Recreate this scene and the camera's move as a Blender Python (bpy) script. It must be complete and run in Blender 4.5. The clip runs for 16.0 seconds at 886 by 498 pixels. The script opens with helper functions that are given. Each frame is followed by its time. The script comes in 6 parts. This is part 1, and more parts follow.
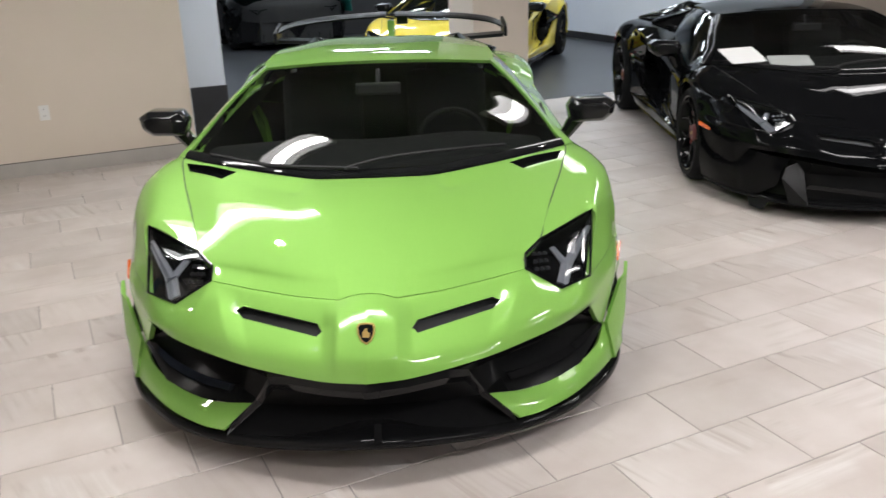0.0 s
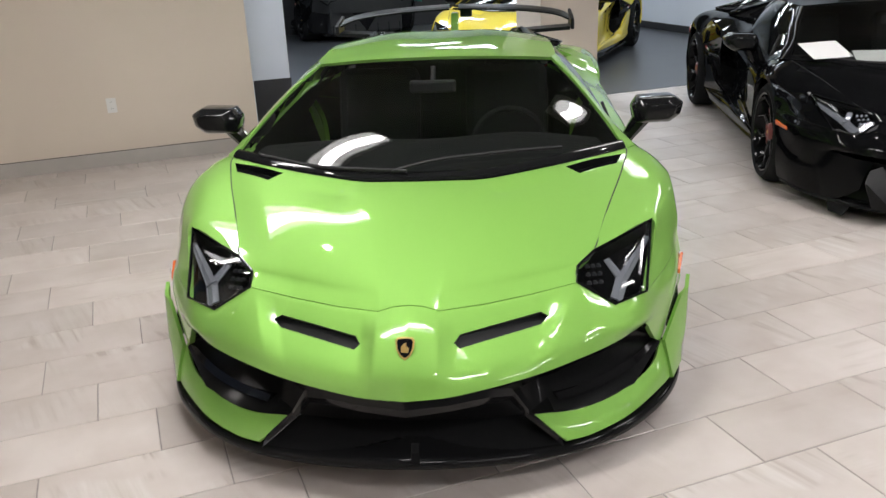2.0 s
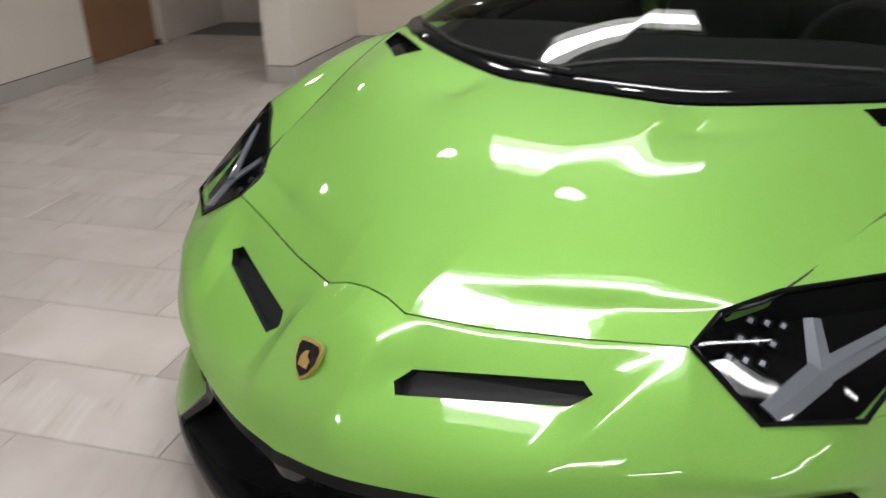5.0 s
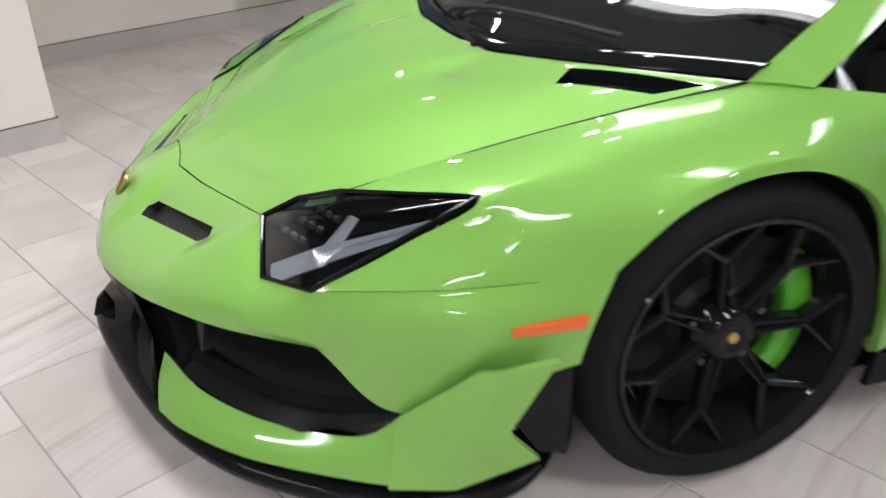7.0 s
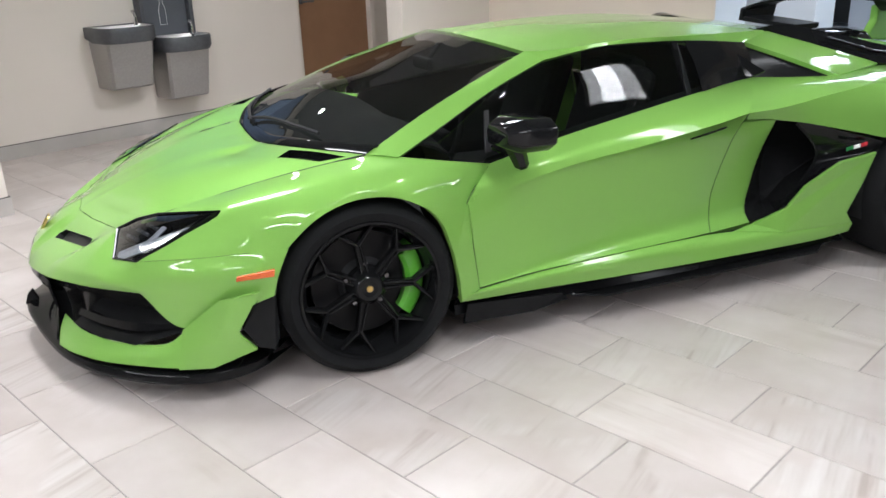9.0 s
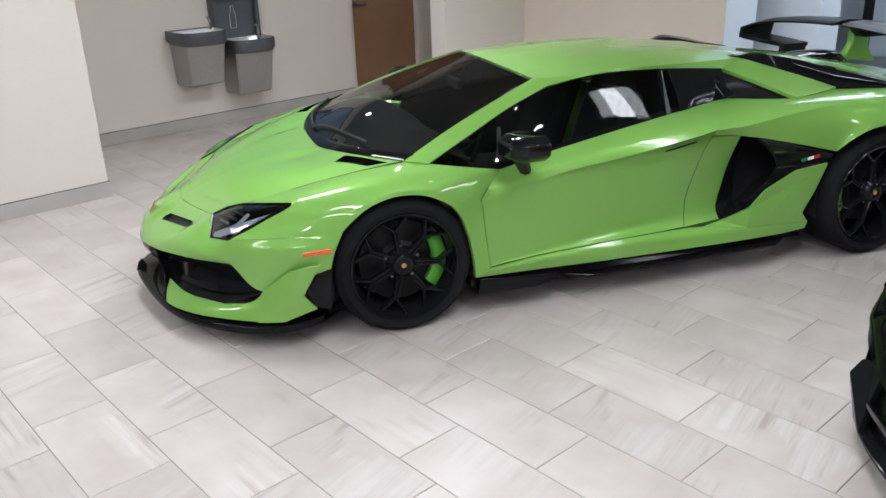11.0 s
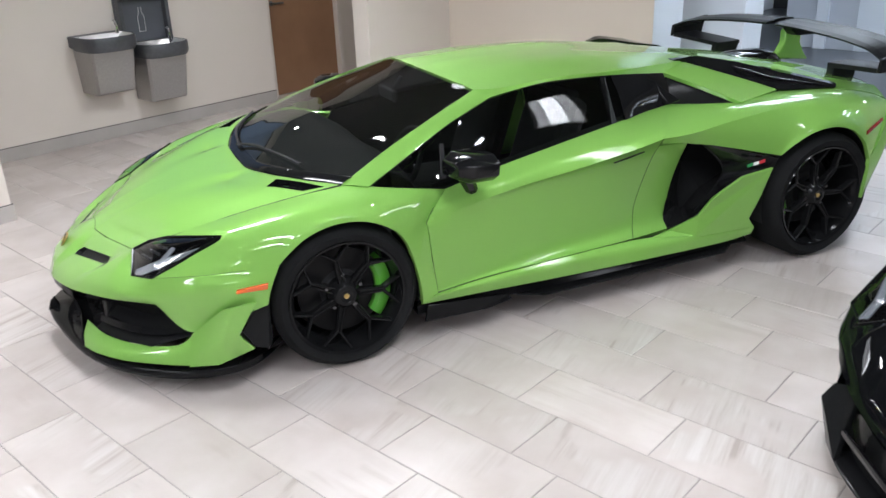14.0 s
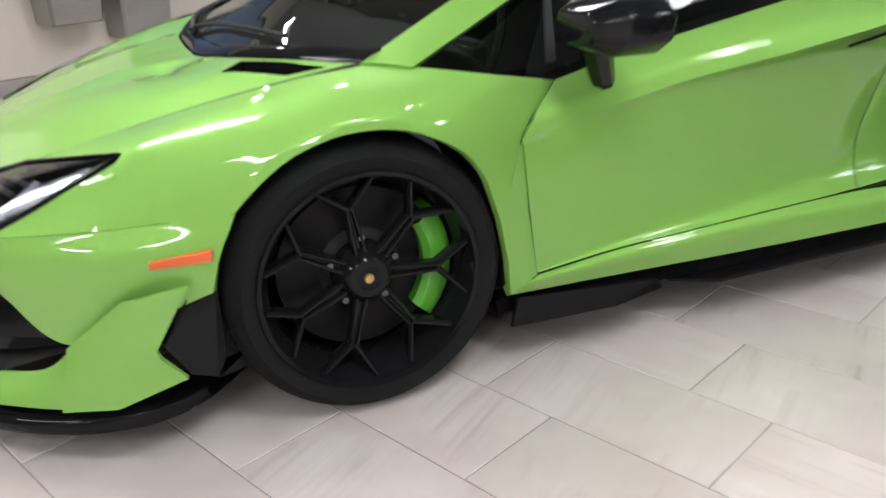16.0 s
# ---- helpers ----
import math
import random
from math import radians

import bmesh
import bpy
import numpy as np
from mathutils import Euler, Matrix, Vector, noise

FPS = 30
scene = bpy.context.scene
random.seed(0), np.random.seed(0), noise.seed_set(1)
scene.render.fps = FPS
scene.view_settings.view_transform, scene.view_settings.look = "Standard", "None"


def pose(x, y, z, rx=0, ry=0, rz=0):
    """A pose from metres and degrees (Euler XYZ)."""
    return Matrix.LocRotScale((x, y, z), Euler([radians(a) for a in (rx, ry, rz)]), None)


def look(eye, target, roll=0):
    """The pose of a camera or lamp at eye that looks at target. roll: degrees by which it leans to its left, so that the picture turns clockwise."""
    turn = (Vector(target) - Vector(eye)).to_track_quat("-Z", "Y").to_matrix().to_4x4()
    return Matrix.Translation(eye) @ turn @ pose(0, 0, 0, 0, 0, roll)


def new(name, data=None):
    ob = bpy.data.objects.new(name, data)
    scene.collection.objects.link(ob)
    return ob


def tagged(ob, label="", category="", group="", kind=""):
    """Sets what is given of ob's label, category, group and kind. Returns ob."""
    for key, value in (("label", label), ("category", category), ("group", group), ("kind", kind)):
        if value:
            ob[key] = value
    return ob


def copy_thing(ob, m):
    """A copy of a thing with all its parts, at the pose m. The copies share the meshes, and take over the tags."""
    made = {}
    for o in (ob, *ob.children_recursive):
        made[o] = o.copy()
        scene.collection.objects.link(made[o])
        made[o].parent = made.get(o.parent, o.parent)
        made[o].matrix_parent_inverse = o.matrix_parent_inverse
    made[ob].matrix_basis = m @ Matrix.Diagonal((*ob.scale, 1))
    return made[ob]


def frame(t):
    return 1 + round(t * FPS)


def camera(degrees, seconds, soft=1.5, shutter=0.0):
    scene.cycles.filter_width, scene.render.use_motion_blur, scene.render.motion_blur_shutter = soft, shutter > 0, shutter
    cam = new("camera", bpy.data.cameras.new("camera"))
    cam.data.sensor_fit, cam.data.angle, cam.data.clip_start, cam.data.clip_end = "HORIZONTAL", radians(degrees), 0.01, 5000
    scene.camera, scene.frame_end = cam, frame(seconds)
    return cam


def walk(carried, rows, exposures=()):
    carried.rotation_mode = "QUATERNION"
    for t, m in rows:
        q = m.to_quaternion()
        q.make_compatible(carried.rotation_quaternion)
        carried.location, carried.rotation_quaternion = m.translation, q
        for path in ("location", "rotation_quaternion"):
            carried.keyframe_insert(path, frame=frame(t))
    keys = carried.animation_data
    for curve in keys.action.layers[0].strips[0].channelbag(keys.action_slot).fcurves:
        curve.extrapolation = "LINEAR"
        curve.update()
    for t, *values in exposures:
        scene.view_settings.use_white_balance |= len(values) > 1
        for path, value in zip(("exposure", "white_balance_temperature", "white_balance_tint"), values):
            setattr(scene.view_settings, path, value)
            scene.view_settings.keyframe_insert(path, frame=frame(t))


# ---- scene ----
cam = camera(56.0, 16.0, 1.5, 0.5)
PATH = [
    (0, (0.197, -3.556, 1.652), (0.242, -1.678, 0.966), -1.7),
    (0.5, (0.21, -3.603, 1.669), (0.143, -1.728, 0.978), -1.9),
    (1, (0.235, -3.609, 1.668), (0.13, -1.736, 0.976), -2.2),
    (1.5, (0.258, -3.53, 1.653), (0.142, -1.66, 0.953), -2.2),
    (2, (0.279, -3.4, 1.666), (0.156, -1.532, 0.962), -2.3),
    (2.5, (0.388, -3.193, 1.582), (0.262, -1.327, 0.873), -2.5),
    (3, (0.549, -2.896, 1.47), (0.424, -1.032, 0.754), -2.2),
    (3.5, (0.616, -2.606, 1.379), (0.412, -0.751, 0.661), -1.8),
    (4, (0.711, -2.371, 1.312), (0.246, -0.564, 0.591), -1.7),
    (4.2, (0.768, -2.291, 1.301), (0.149, -0.535, 0.57), -1.8),
    (6.3, (1.505, -1.138, 1.121), (-0.146, -0.505, 0.186), -2.7),
    (6.5, (1.634, -1.054, 1.141), (-0.033, -0.462, 0.21), -2.5),
    (7, (2.082, -0.953, 1.241), (0.379, -0.416, 0.338), -2.4),
    (7.5, (2.557, -0.905, 1.351), (0.802, -0.371, 0.554), -2.4),
    (8, (2.994, -0.832, 1.4), (1.218, -0.251, 0.689), -2.8),
    (8.5, (3.374, -0.791, 1.472), (1.623, -0.132, 0.766), -2.8),
    (8.7, (3.498, -0.751, 1.485), (1.746, -0.081, 0.792), -2.4),
    (10.8, (4.46, -0.876, 1.805), (2.681, -0.32, 1.08), -1.7),
    (11, (4.48, -0.912, 1.834), (2.701, -0.361, 1.105), -2.0),
    (11.5, (4.493, -1.013, 1.879), (2.736, -0.406, 1.143), -2.5),
    (12, (4.472, -1.051, 1.912), (2.747, -0.363, 1.172), -2.5),
    (12.5, (4.463, -1.101, 1.953), (2.754, -0.372, 1.211), -2.2),
    (13, (4.456, -1.098, 1.971), (2.75, -0.367, 1.226), -2.1),
    (13.5, (4.407, -1.047, 1.955), (2.7, -0.322, 1.206), -2.2),
    (14, (4.177, -0.909, 1.902), (2.473, -0.189, 1.143), -2.2),
    (14.5, (3.902, -0.781, 1.809), (2.198, -0.062, 1.048), -2.1),
    (15, (3.505, -0.74, 1.641), (1.804, -0.02, 0.875), -1.9),
    (15.5, (3.041, -0.665, 1.373), (1.335, 0.067, 0.628), -2.1),
    (16, (2.66, -0.485, 1.127), (0.934, 0.179, 0.364), -2.5),
]
walk(cam, [(t, look(eye, target, roll)) for t, eye, target, roll in PATH],
     ((0, -0.25, 6500, 12), (2.5, -0.28, 6500, 12), (3.3, -0.30, 6450, 12), (4.2, -0.52, 6450, 11), (6.4, -0.28, 6200, 11), (7.0, -0.10, 6150, 11), (7.6, 0.05, 6150, 11), (8.7, 0.12, 6100, 11), (11, -0.18, 5950, 11), (12, -0.02, 5950, 11), (13.5, 0.04, 5950, 11), (16, 0.13, 6250, 13)))

# ---------------------------------------------------------------- light
world = bpy.data.worlds.new("world")
scene.world = world
world.use_nodes = True
world.node_tree.nodes["Background"].inputs[0].default_value = (0.9, 0.95, 1.0, 1)
world.node_tree.nodes["Background"].inputs[1].default_value = 0.15
scene.view_settings.exposure = 0.0
LAMP_POWER = 44.0


# ---------------------------------------------------------------- materials
def material(name, color, rough=0.5, metal=0.0, coat=0.0, spec=0.5):
    m = bpy.data.materials.new(name)
    m.use_nodes = True
    b = m.node_tree.nodes["Principled BSDF"]
    b.inputs["Base Color"].default_value = (*color, 1)
    b.inputs["Roughness"].default_value = rough
    b.inputs["Metallic"].default_value = metal
    b.inputs["Coat Weight"].default_value = coat
    b.inputs["Coat Roughness"].default_value = 0.03
    b.inputs["Specular IOR Level"].default_value = spec
    return m


def node(m, kind, **values):
    n = m.node_tree.nodes.new(kind)
    for key, value in values.items():
        n.inputs[key].default_value = value
    return n


def join(m, a, out, b, into):
    m.node_tree.links.new(a.outputs[out], b.inputs[into])


def bsdf(m):
    return m.node_tree.nodes["Principled BSDF"]


def mottled(m, low, high, scale=3.0, detail=6.0, bump=0.0, bump_scale=60.0, rough=None):
    """Colour varied between low and high at two scales, with a fine relief."""
    co = node(m, "ShaderNodeTexCoord")
    big = node(m, "ShaderNodeTexNoise", Scale=scale, Detail=detail)
    join(m, co, "Object", big, "Vector")
    ramp = node(m, "ShaderNodeMix")
    ramp.data_type = "RGBA"
    ramp.inputs[6].default_value, ramp.inputs[7].default_value = (*low, 1), (*high, 1)
    join(m, big, "Fac", ramp, "Factor")
    m.node_tree.links.new(ramp.outputs[2], bsdf(m).inputs["Base Color"])
    if bump:
        fine = node(m, "ShaderNodeTexNoise", Scale=bump_scale, Detail=4.0)
        join(m, co, "Object", fine, "Vector")
        relief = node(m, "ShaderNodeBump", Strength=bump, Distance=0.01)
        join(m, fine, "Fac", relief, "Height")
        join(m, relief, "Normal", bsdf(m), "Normal")
    return m


def paint(name, color, flake, metal=0.35, rough=0.55):
    m = material(name, color, rough, metal, 1.0)
    co = node(m, "ShaderNodeTexCoord")
    grain = node(m, "ShaderNodeTexNoise", Scale=900.0, Detail=1.0)
    join(m, co, "Object", grain, "Vector")
    mix = node(m, "ShaderNodeMix")
    mix.data_type = "RGBA"
    mix.inputs[6].default_value, mix.inputs[7].default_value = (*color, 1), (*flake, 1)
    join(m, grain, "Fac", mix, "Factor")
    m.node_tree.links.new(mix.outputs[2], bsdf(m).inputs["Base Color"])
    return m


GREEN = paint("green_paint", (0.170, 0.40, 0.055), (0.305, 0.575, 0.128), 0.33, 0.56)
bsdf(GREEN).inputs["Specular IOR Level"].default_value = 0.2
BLACK_PAINT = paint("black_paint", (0.0032, 0.0034, 0.0039), (0.0055, 0.0058, 0.0065), 0.0, 0.9)
bsdf(BLACK_PAINT).inputs["Specular IOR Level"].default_value = 0.0
bsdf(BLACK_PAINT).inputs["Coat Weight"].default_value = 0.6
bsdf(BLACK_PAINT).inputs["Coat IOR"].default_value = 1.32
YELLOW = paint("yellow_paint", (0.75, 0.58, 0.01), (0.9, 0.72, 0.03), 0.1)
INTAKE_BLACK = mottled(material("intake_black", (0.006, 0.006, 0.007), 0.16, 0, 0, 0.10), (0.011, 0.0114, 0.0118), (0.0155, 0.0159, 0.0165), 40)
WING_CARBON = mottled(material("satin_carbon", (0.02, 0.02, 0.022), 0.40, 0, 0, 0.11), (0.006, 0.0065, 0.007), (0.013, 0.0135, 0.015), 260)
GLOSS_BLACK = material("gloss_black", (0.0085, 0.0088, 0.0095), 0.06, 0, 0.0, 0.24)
CARBON = mottled(material("carbon_fibre", (0.01, 0.01, 0.011), 0.16, 0, 0.0, 0.2), (0.003, 0.003, 0.004), (0.010, 0.010, 0.011), 220)
MATT_BLACK = mottled(material("matt_black", (0.02, 0.02, 0.021), 0.6, 0, 0, 0.3), (0.015, 0.0155, 0.016), (0.024, 0.0245, 0.0255), 40)
MESH_GREY = material("grille_grey", (0.010, 0.011, 0.012), 0.5)
RUBBER = mottled(material("tyre_rubber", (0.015, 0.015, 0.016), 0.7, 0, 0, 0.07), (0.0105, 0.011, 0.0115), (0.0155, 0.016, 0.0165), 25, 6, 0.2, 200)
DISC = mottled(material("brake_disc", (0.03, 0.03, 0.032), 0.35, 0, 0, 0.15), (0.006, 0.006, 0.0066), (0.014, 0.014, 0.0145), 30)
LACQUER = material("black_lacquer", (0.0085, 0.0087, 0.0093), 0.05, 0, 0, 0.13)
WHEEL_BLACK = material("wheel_black", (0.0085, 0.0088, 0.0093), 0.045, 0, 0, 0.18)
CALIPER = material("green_caliper", (0.085, 0.34, 0.025), 0.35, 0, 0.5)
RED_HUB = material("red_hub", (0.16, 0.022, 0.025), 0.4, 0, 0.2)
RED_CALIPER = material("red_caliper", (0.4, 0.02, 0.015), 0.35, 0, 0.5)
ORANGE = material("amber_lens", (0.75, 0.13, 0.015), 0.25, 0, 0.6)
RED_LENS = material("red_lens", (0.25, 0.01, 0.01), 0.2, 0, 0.6)
GOLD = material("gold", (0.65, 0.45, 0.16), 0.3, 0.9)
CHROME_CELL = material("lamp_reflector", (0.16, 0.165, 0.175), 0.28, 1.0)
CHROME_DARK = material("dark_chrome", (0.12, 0.12, 0.125), 0.2, 1.0)
CHROME = material("chrome", (0.7, 0.7, 0.72), 0.12, 1.0)
BOWL_STEEL = material("polished_steel", (0.85, 0.845, 0.84), 0.30, 1.0)
LEATHER = mottled(material("dark_leather", (0.02, 0.02, 0.021), 0.75, 0, 0, 0.08), (0.0085, 0.0095, 0.009), (0.0145, 0.0155, 0.015), 30)
PAPER = material("paper", (0.8, 0.8, 0.79), 0.55)
LAMP_WHITE = material("lamp_white", (0.26, 0.27, 0.295), 0.35)
WHITE_MARK = material("white_enamel", (0.8, 0.8, 0.8), 0.4)
GREEN_MARK = material("green_enamel", (0.02, 0.25, 0.06), 0.4)
RED_MARK = material("red_enamel", (0.5, 0.02, 0.03), 0.4)


def glass(name, tint):
    m = bpy.data.materials.new(name)
    m.use_nodes = True
    m.node_tree.nodes.remove(bsdf(m))
    out = m.node_tree.nodes["Material Output"]
    clear = node(m, "ShaderNodeBsdfTransparent", Color=(*tint, 1))
    shine = node(m, "ShaderNodeBsdfGlossy", Roughness=0.02, Color=(1, 1, 1, 1))
    edge = node(m, "ShaderNodeFresnel", IOR=1.5)
    mix = node(m, "ShaderNodeMixShader")
    join(m, edge, 0, mix, 0)
    m.node_tree.links.new(clear.outputs[0], mix.inputs[1])
    m.node_tree.links.new(shine.outputs[0], mix.inputs[2])
    m.node_tree.links.new(mix.outputs[0], out.inputs[0])
    return m


SCREEN_GLASS = glass("screen_glass", (0.62, 0.65, 0.635))
SIDE_GLASS = glass("tinted_side_glass", (0.50, 0.525, 0.52))
LENS_GLASS = glass("lamp_glass", (0.6, 0.62, 0.64))
BEIGE_WALL = mottled(material("beige_wall_paint", (0.6, 0.5, 0.4), 0.75), (0.63, 0.55, 0.465), (0.69, 0.61, 0.52), 1.5, 5, 0.06, 180)
GREY_WALL = mottled(material("warm_white_wall_paint", (0.6, 0.57, 0.54), 0.75), (0.695, 0.636, 0.572), (0.75, 0.69, 0.625), 1.5, 5, 0.06, 180)
# white paint with the garage's bluish light mixed into the colour
BLUE_LIT_WALL = mottled(material("white_wall_paint", (0.7, 0.72, 0.75), 0.7), (0.62, 0.66, 0.72), (0.70, 0.74, 0.80), 1.2, 5, 0.06, 150)
PANEL_GREY = mottled(material("grey_panel_paint", (0.4, 0.42, 0.46), 0.6), (0.44, 0.47, 0.53), (0.50, 0.53, 0.59), 1.2)
DARK_WALL = mottled(material("unseen_wall_dark_grey", (0.12, 0.12, 0.125), 0.6), (0.10, 0.10, 0.105), (0.14, 0.14, 0.145), 1.5)
BLACK_WALL = mottled(material("black_plinth_paint", (0.02, 0.02, 0.022), 0.5), (0.015, 0.015, 0.017), (0.035, 0.035, 0.038), 4)
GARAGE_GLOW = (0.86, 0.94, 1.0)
CEILING_PAINT = mottled(material("dark_ceiling_paint", (0.05, 0.05, 0.05), 0.85), (0.13, 0.13, 0.13), (0.17, 0.17, 0.17), 20)
EPOXY = mottled(material("grey_epoxy_floor", (0.06, 0.065, 0.072), 0.3), (0.05, 0.055, 0.062), (0.085, 0.09, 0.1), 1.5, 6)
GROUT_DARK = mottled(material("dark_joint", (0.08, 0.07, 0.065), 0.9), (0.06, 0.055, 0.05), (0.11, 0.10, 0.09), 30)
GROUT = mottled(material("grout", (0.25, 0.23, 0.21), 0.9), (0.2, 0.185, 0.17), (0.3, 0.28, 0.26), 30)
WOOD = mottled(material("brown_door_veneer", (0.28, 0.15, 0.08), 0.45), (0.22, 0.115, 0.06), (0.32, 0.18, 0.10), 4)
STEEL = mottled(material("brushed_steel", (0.42, 0.41, 0.40), 0.38, 0.9), (0.36, 0.35, 0.34), (0.46, 0.45, 0.44), 60)
DARK_STEEL = mottled(material("dark_grey_steel", (0.10, 0.105, 0.115), 0.4, 0.5), (0.08, 0.085, 0.095), (0.13, 0.135, 0.145), 30)
FILLER_GREY = mottled(material("filler_grey", (0.09, 0.095, 0.11), 0.5), (0.085, 0.092, 0.108), (0.105, 0.112, 0.128), 12)
BLUE_PRINT = mottled(material("blue_print", (0.1, 0.2, 0.4), 0.4), (0.03, 0.08, 0.22), (0.30, 0.42, 0.62), 2.2, 3)
PLASTIC_WHITE = material("white_plastic", (0.75, 0.74, 0.72), 0.4)
TEAL = material("teal_cloth", (0.01, 0.25, 0.2), 0.7)


def tile_material():
    m = material("striated_stone_tile", (0.6, 0.56, 0.52), 0.36)
    co = node(m, "ShaderNodeTexCoord")
    info = node(m, "ShaderNodeObjectInfo")
    geo = node(m, "ShaderNodeNewGeometry")
    both = node(m, "ShaderNodeMath")
    both.operation = "ADD"
    join(m, info, "Random", both, 0)
    join(m, geo, "Random Per Island", both, 1)
    shift = node(m, "ShaderNodeVectorMath")
    shift.operation = "SCALE"
    shift.inputs[0].default_value = (17.0, 29.0, 41.0)
    join(m, both, 0, shift, "Scale")
    add = node(m, "ShaderNodeVectorMath")
    add.operation = "ADD"
    join(m, co, "Object", add, 0)
    m.node_tree.links.new(shift.outputs[0], add.inputs[1])
    turn = node(m, "ShaderNodeMapping")
    turn.inputs["Rotation"].default_value = (0, 0, 0.12)
    turn.inputs["Scale"].default_value = (0.85, 14.0, 1.0)
    # the veins of about half of the tiles run across them
    pick = node(m, "ShaderNodeMath")
    pick.operation = "MULTIPLY"
    pick.inputs[1].default_value = 3.77
    join(m, both, 0, pick, 0)
    part_pick = node(m, "ShaderNodeMath")
    part_pick.operation = "FRACT"
    join(m, pick, 0, part_pick, 0)
    cross = node(m, "ShaderNodeMath")
    cross.operation = "GREATER_THAN"
    cross.inputs[1].default_value = 0.34
    join(m, part_pick, 0, cross, 0)
    angle = node(m, "ShaderNodeMath")
    angle.operation = "MULTIPLY"
    angle.inputs[1].default_value = 1.35
    join(m, cross, 0, angle, 0)
    spin = node(m, "ShaderNodeVectorRotate")
    spin.rotation_type = "Z_AXIS"
    m.node_tree.links.new(add.outputs[0], spin.inputs["Vector"])
    m.node_tree.links.new(angle.outputs[0], spin.inputs["Angle"])
    m.node_tree.links.new(spin.outputs[0], turn.inputs["Vector"])
    veins = node(m, "ShaderNodeTexNoise", Scale=1.6, Detail=6.0, Roughness=0.6, Distortion=0.35)
    join(m, turn, "Vector", veins, "Vector")
    ramp = node(m, "ShaderNodeValToRGB")
    ramp.color_ramp.elements[0].position, ramp.color_ramp.elements[1].position = 0.34, 0.66
    ramp.color_ramp.elements[0].color = (0.355, 0.29, 0.25, 1)
    ramp.color_ramp.elements[1].color = (0.71, 0.675, 0.645, 1)
    mid = ramp.color_ramp.elements.new(0.46)
    mid.color = (0.575, 0.525, 0.487, 1)
    join(m, veins, "Fac", ramp, "Fac")
    vary = node(m, "ShaderNodeMath")
    vary.operation = "MULTIPLY"
    vary.inputs[1].default_value = 7.31
    join(m, both, 0, vary, 0)
    part_of = node(m, "ShaderNodeMath")
    part_of.operation = "FRACT"
    join(m, vary, 0, part_of, 0)
    power = node(m, "ShaderNodeMapRange")
    power.inputs["To Min"].default_value, power.inputs["To Max"].default_value = 0.10, 0.74
    join(m, part_of, 0, power, "Value")
    blend = node(m, "ShaderNodeMix")
    blend.data_type = "RGBA"
    cloud = node(m, "ShaderNodeTexNoise", Scale=3.5, Detail=4.0)
    join(m, add, 0, cloud, "Vector")
    plain = node(m, "ShaderNodeValToRGB")
    plain.color_ramp.elements[0].position, plain.color_ramp.elements[1].position = 0.3, 0.7
    plain.color_ramp.elements[0].color = (0.535, 0.470, 0.430, 1)
    plain.color_ramp.elements[1].color = (0.655, 0.595, 0.56, 1)
    join(m, cloud, "Fac", plain, "Fac")
    # the veins gather in bands, with cloudy stone between them
    where = node(m, "ShaderNodeTexNoise", Scale=2.3, Detail=2.0, Roughness=0.5, Distortion=0.8)
    join(m, add, 0, where, "Vector")
    band = node(m, "ShaderNodeMapRange")
    band.interpolation_type = "SMOOTHSTEP"
    band.inputs["From Min"].default_value, band.inputs["From Max"].default_value = 0.49, 0.60
    band.inputs["To Min"].default_value, band.inputs["To Max"].default_value = 0.06, 1.0
    join(m, where, "Fac", band, "Value")
    both_of = node(m, "ShaderNodeMath")
    both_of.operation = "MULTIPLY"
    join(m, power, "Result", both_of, 0)
    join(m, band, "Result", both_of, 1)
    m.node_tree.links.new(both_of.outputs[0], blend.inputs["Factor"])
    m.node_tree.links.new(plain.outputs[0], blend.inputs[6])
    m.node_tree.links.new(ramp.outputs[0], blend.inputs[7])
    tone = node(m, "ShaderNodeMapRange")
    tone.inputs["To Min"].default_value, tone.inputs["To Max"].default_value = 0.88, 1.04
    wave = node(m, "ShaderNodeMath")
    wave.operation = "FRACT"
    join(m, both, 0, wave, 0)
    join(m, wave, 0, tone, "Value")
    mul = node(m, "ShaderNodeVectorMath")
    mul.operation = "SCALE"
    m.node_tree.links.new(blend.outputs[2], mul.inputs[0])
    join(m, tone, "Result", mul, "Scale")
    m.node_tree.links.new(mul.outputs[0], bsdf(m).inputs["Base Color"])
    return m


TILE = tile_material()


def glowing(name, color, strength):
    m = bpy.data.materials.new(name)
    m.use_nodes = True
    b = bsdf(m)
    b.inputs["Base Color"].default_value = (0.8, 0.8, 0.8, 1)
    b.inputs["Emission Color"].default_value = (*color, 1)
    b.inputs["Emission Strength"].default_value = strength
    return m


TUBE_LIGHT = glowing("fluorescent_diffuser", (1.0, 0.985, 0.975), LAMP_POWER)
# same lamps, strength lowered or raised only to make the room's light uneven
DIMMED_LIGHT = glowing("dimmed_fluorescent_diffuser", (1.0, 0.985, 0.975), LAMP_POWER * 0.42)
RAISED_LIGHT = glowing("raised_fluorescent_diffuser", (1.0, 0.985, 0.975), LAMP_POWER * 1.08)
LAMP_WING = glowing("lamp_wing", (1.0, 0.985, 0.975), LAMP_POWER * 0.09)
GARAGE_LIGHT = glowing("garage_diffuser", GARAGE_GLOW, LAMP_POWER * 0.75)
GARAGE_WING = glowing("garage_wing", GARAGE_GLOW, LAMP_POWER * 0.09)
SPOT_LIGHT = glowing("downlight_lens", (1.0, 0.96, 0.9), LAMP_POWER * 4.0)


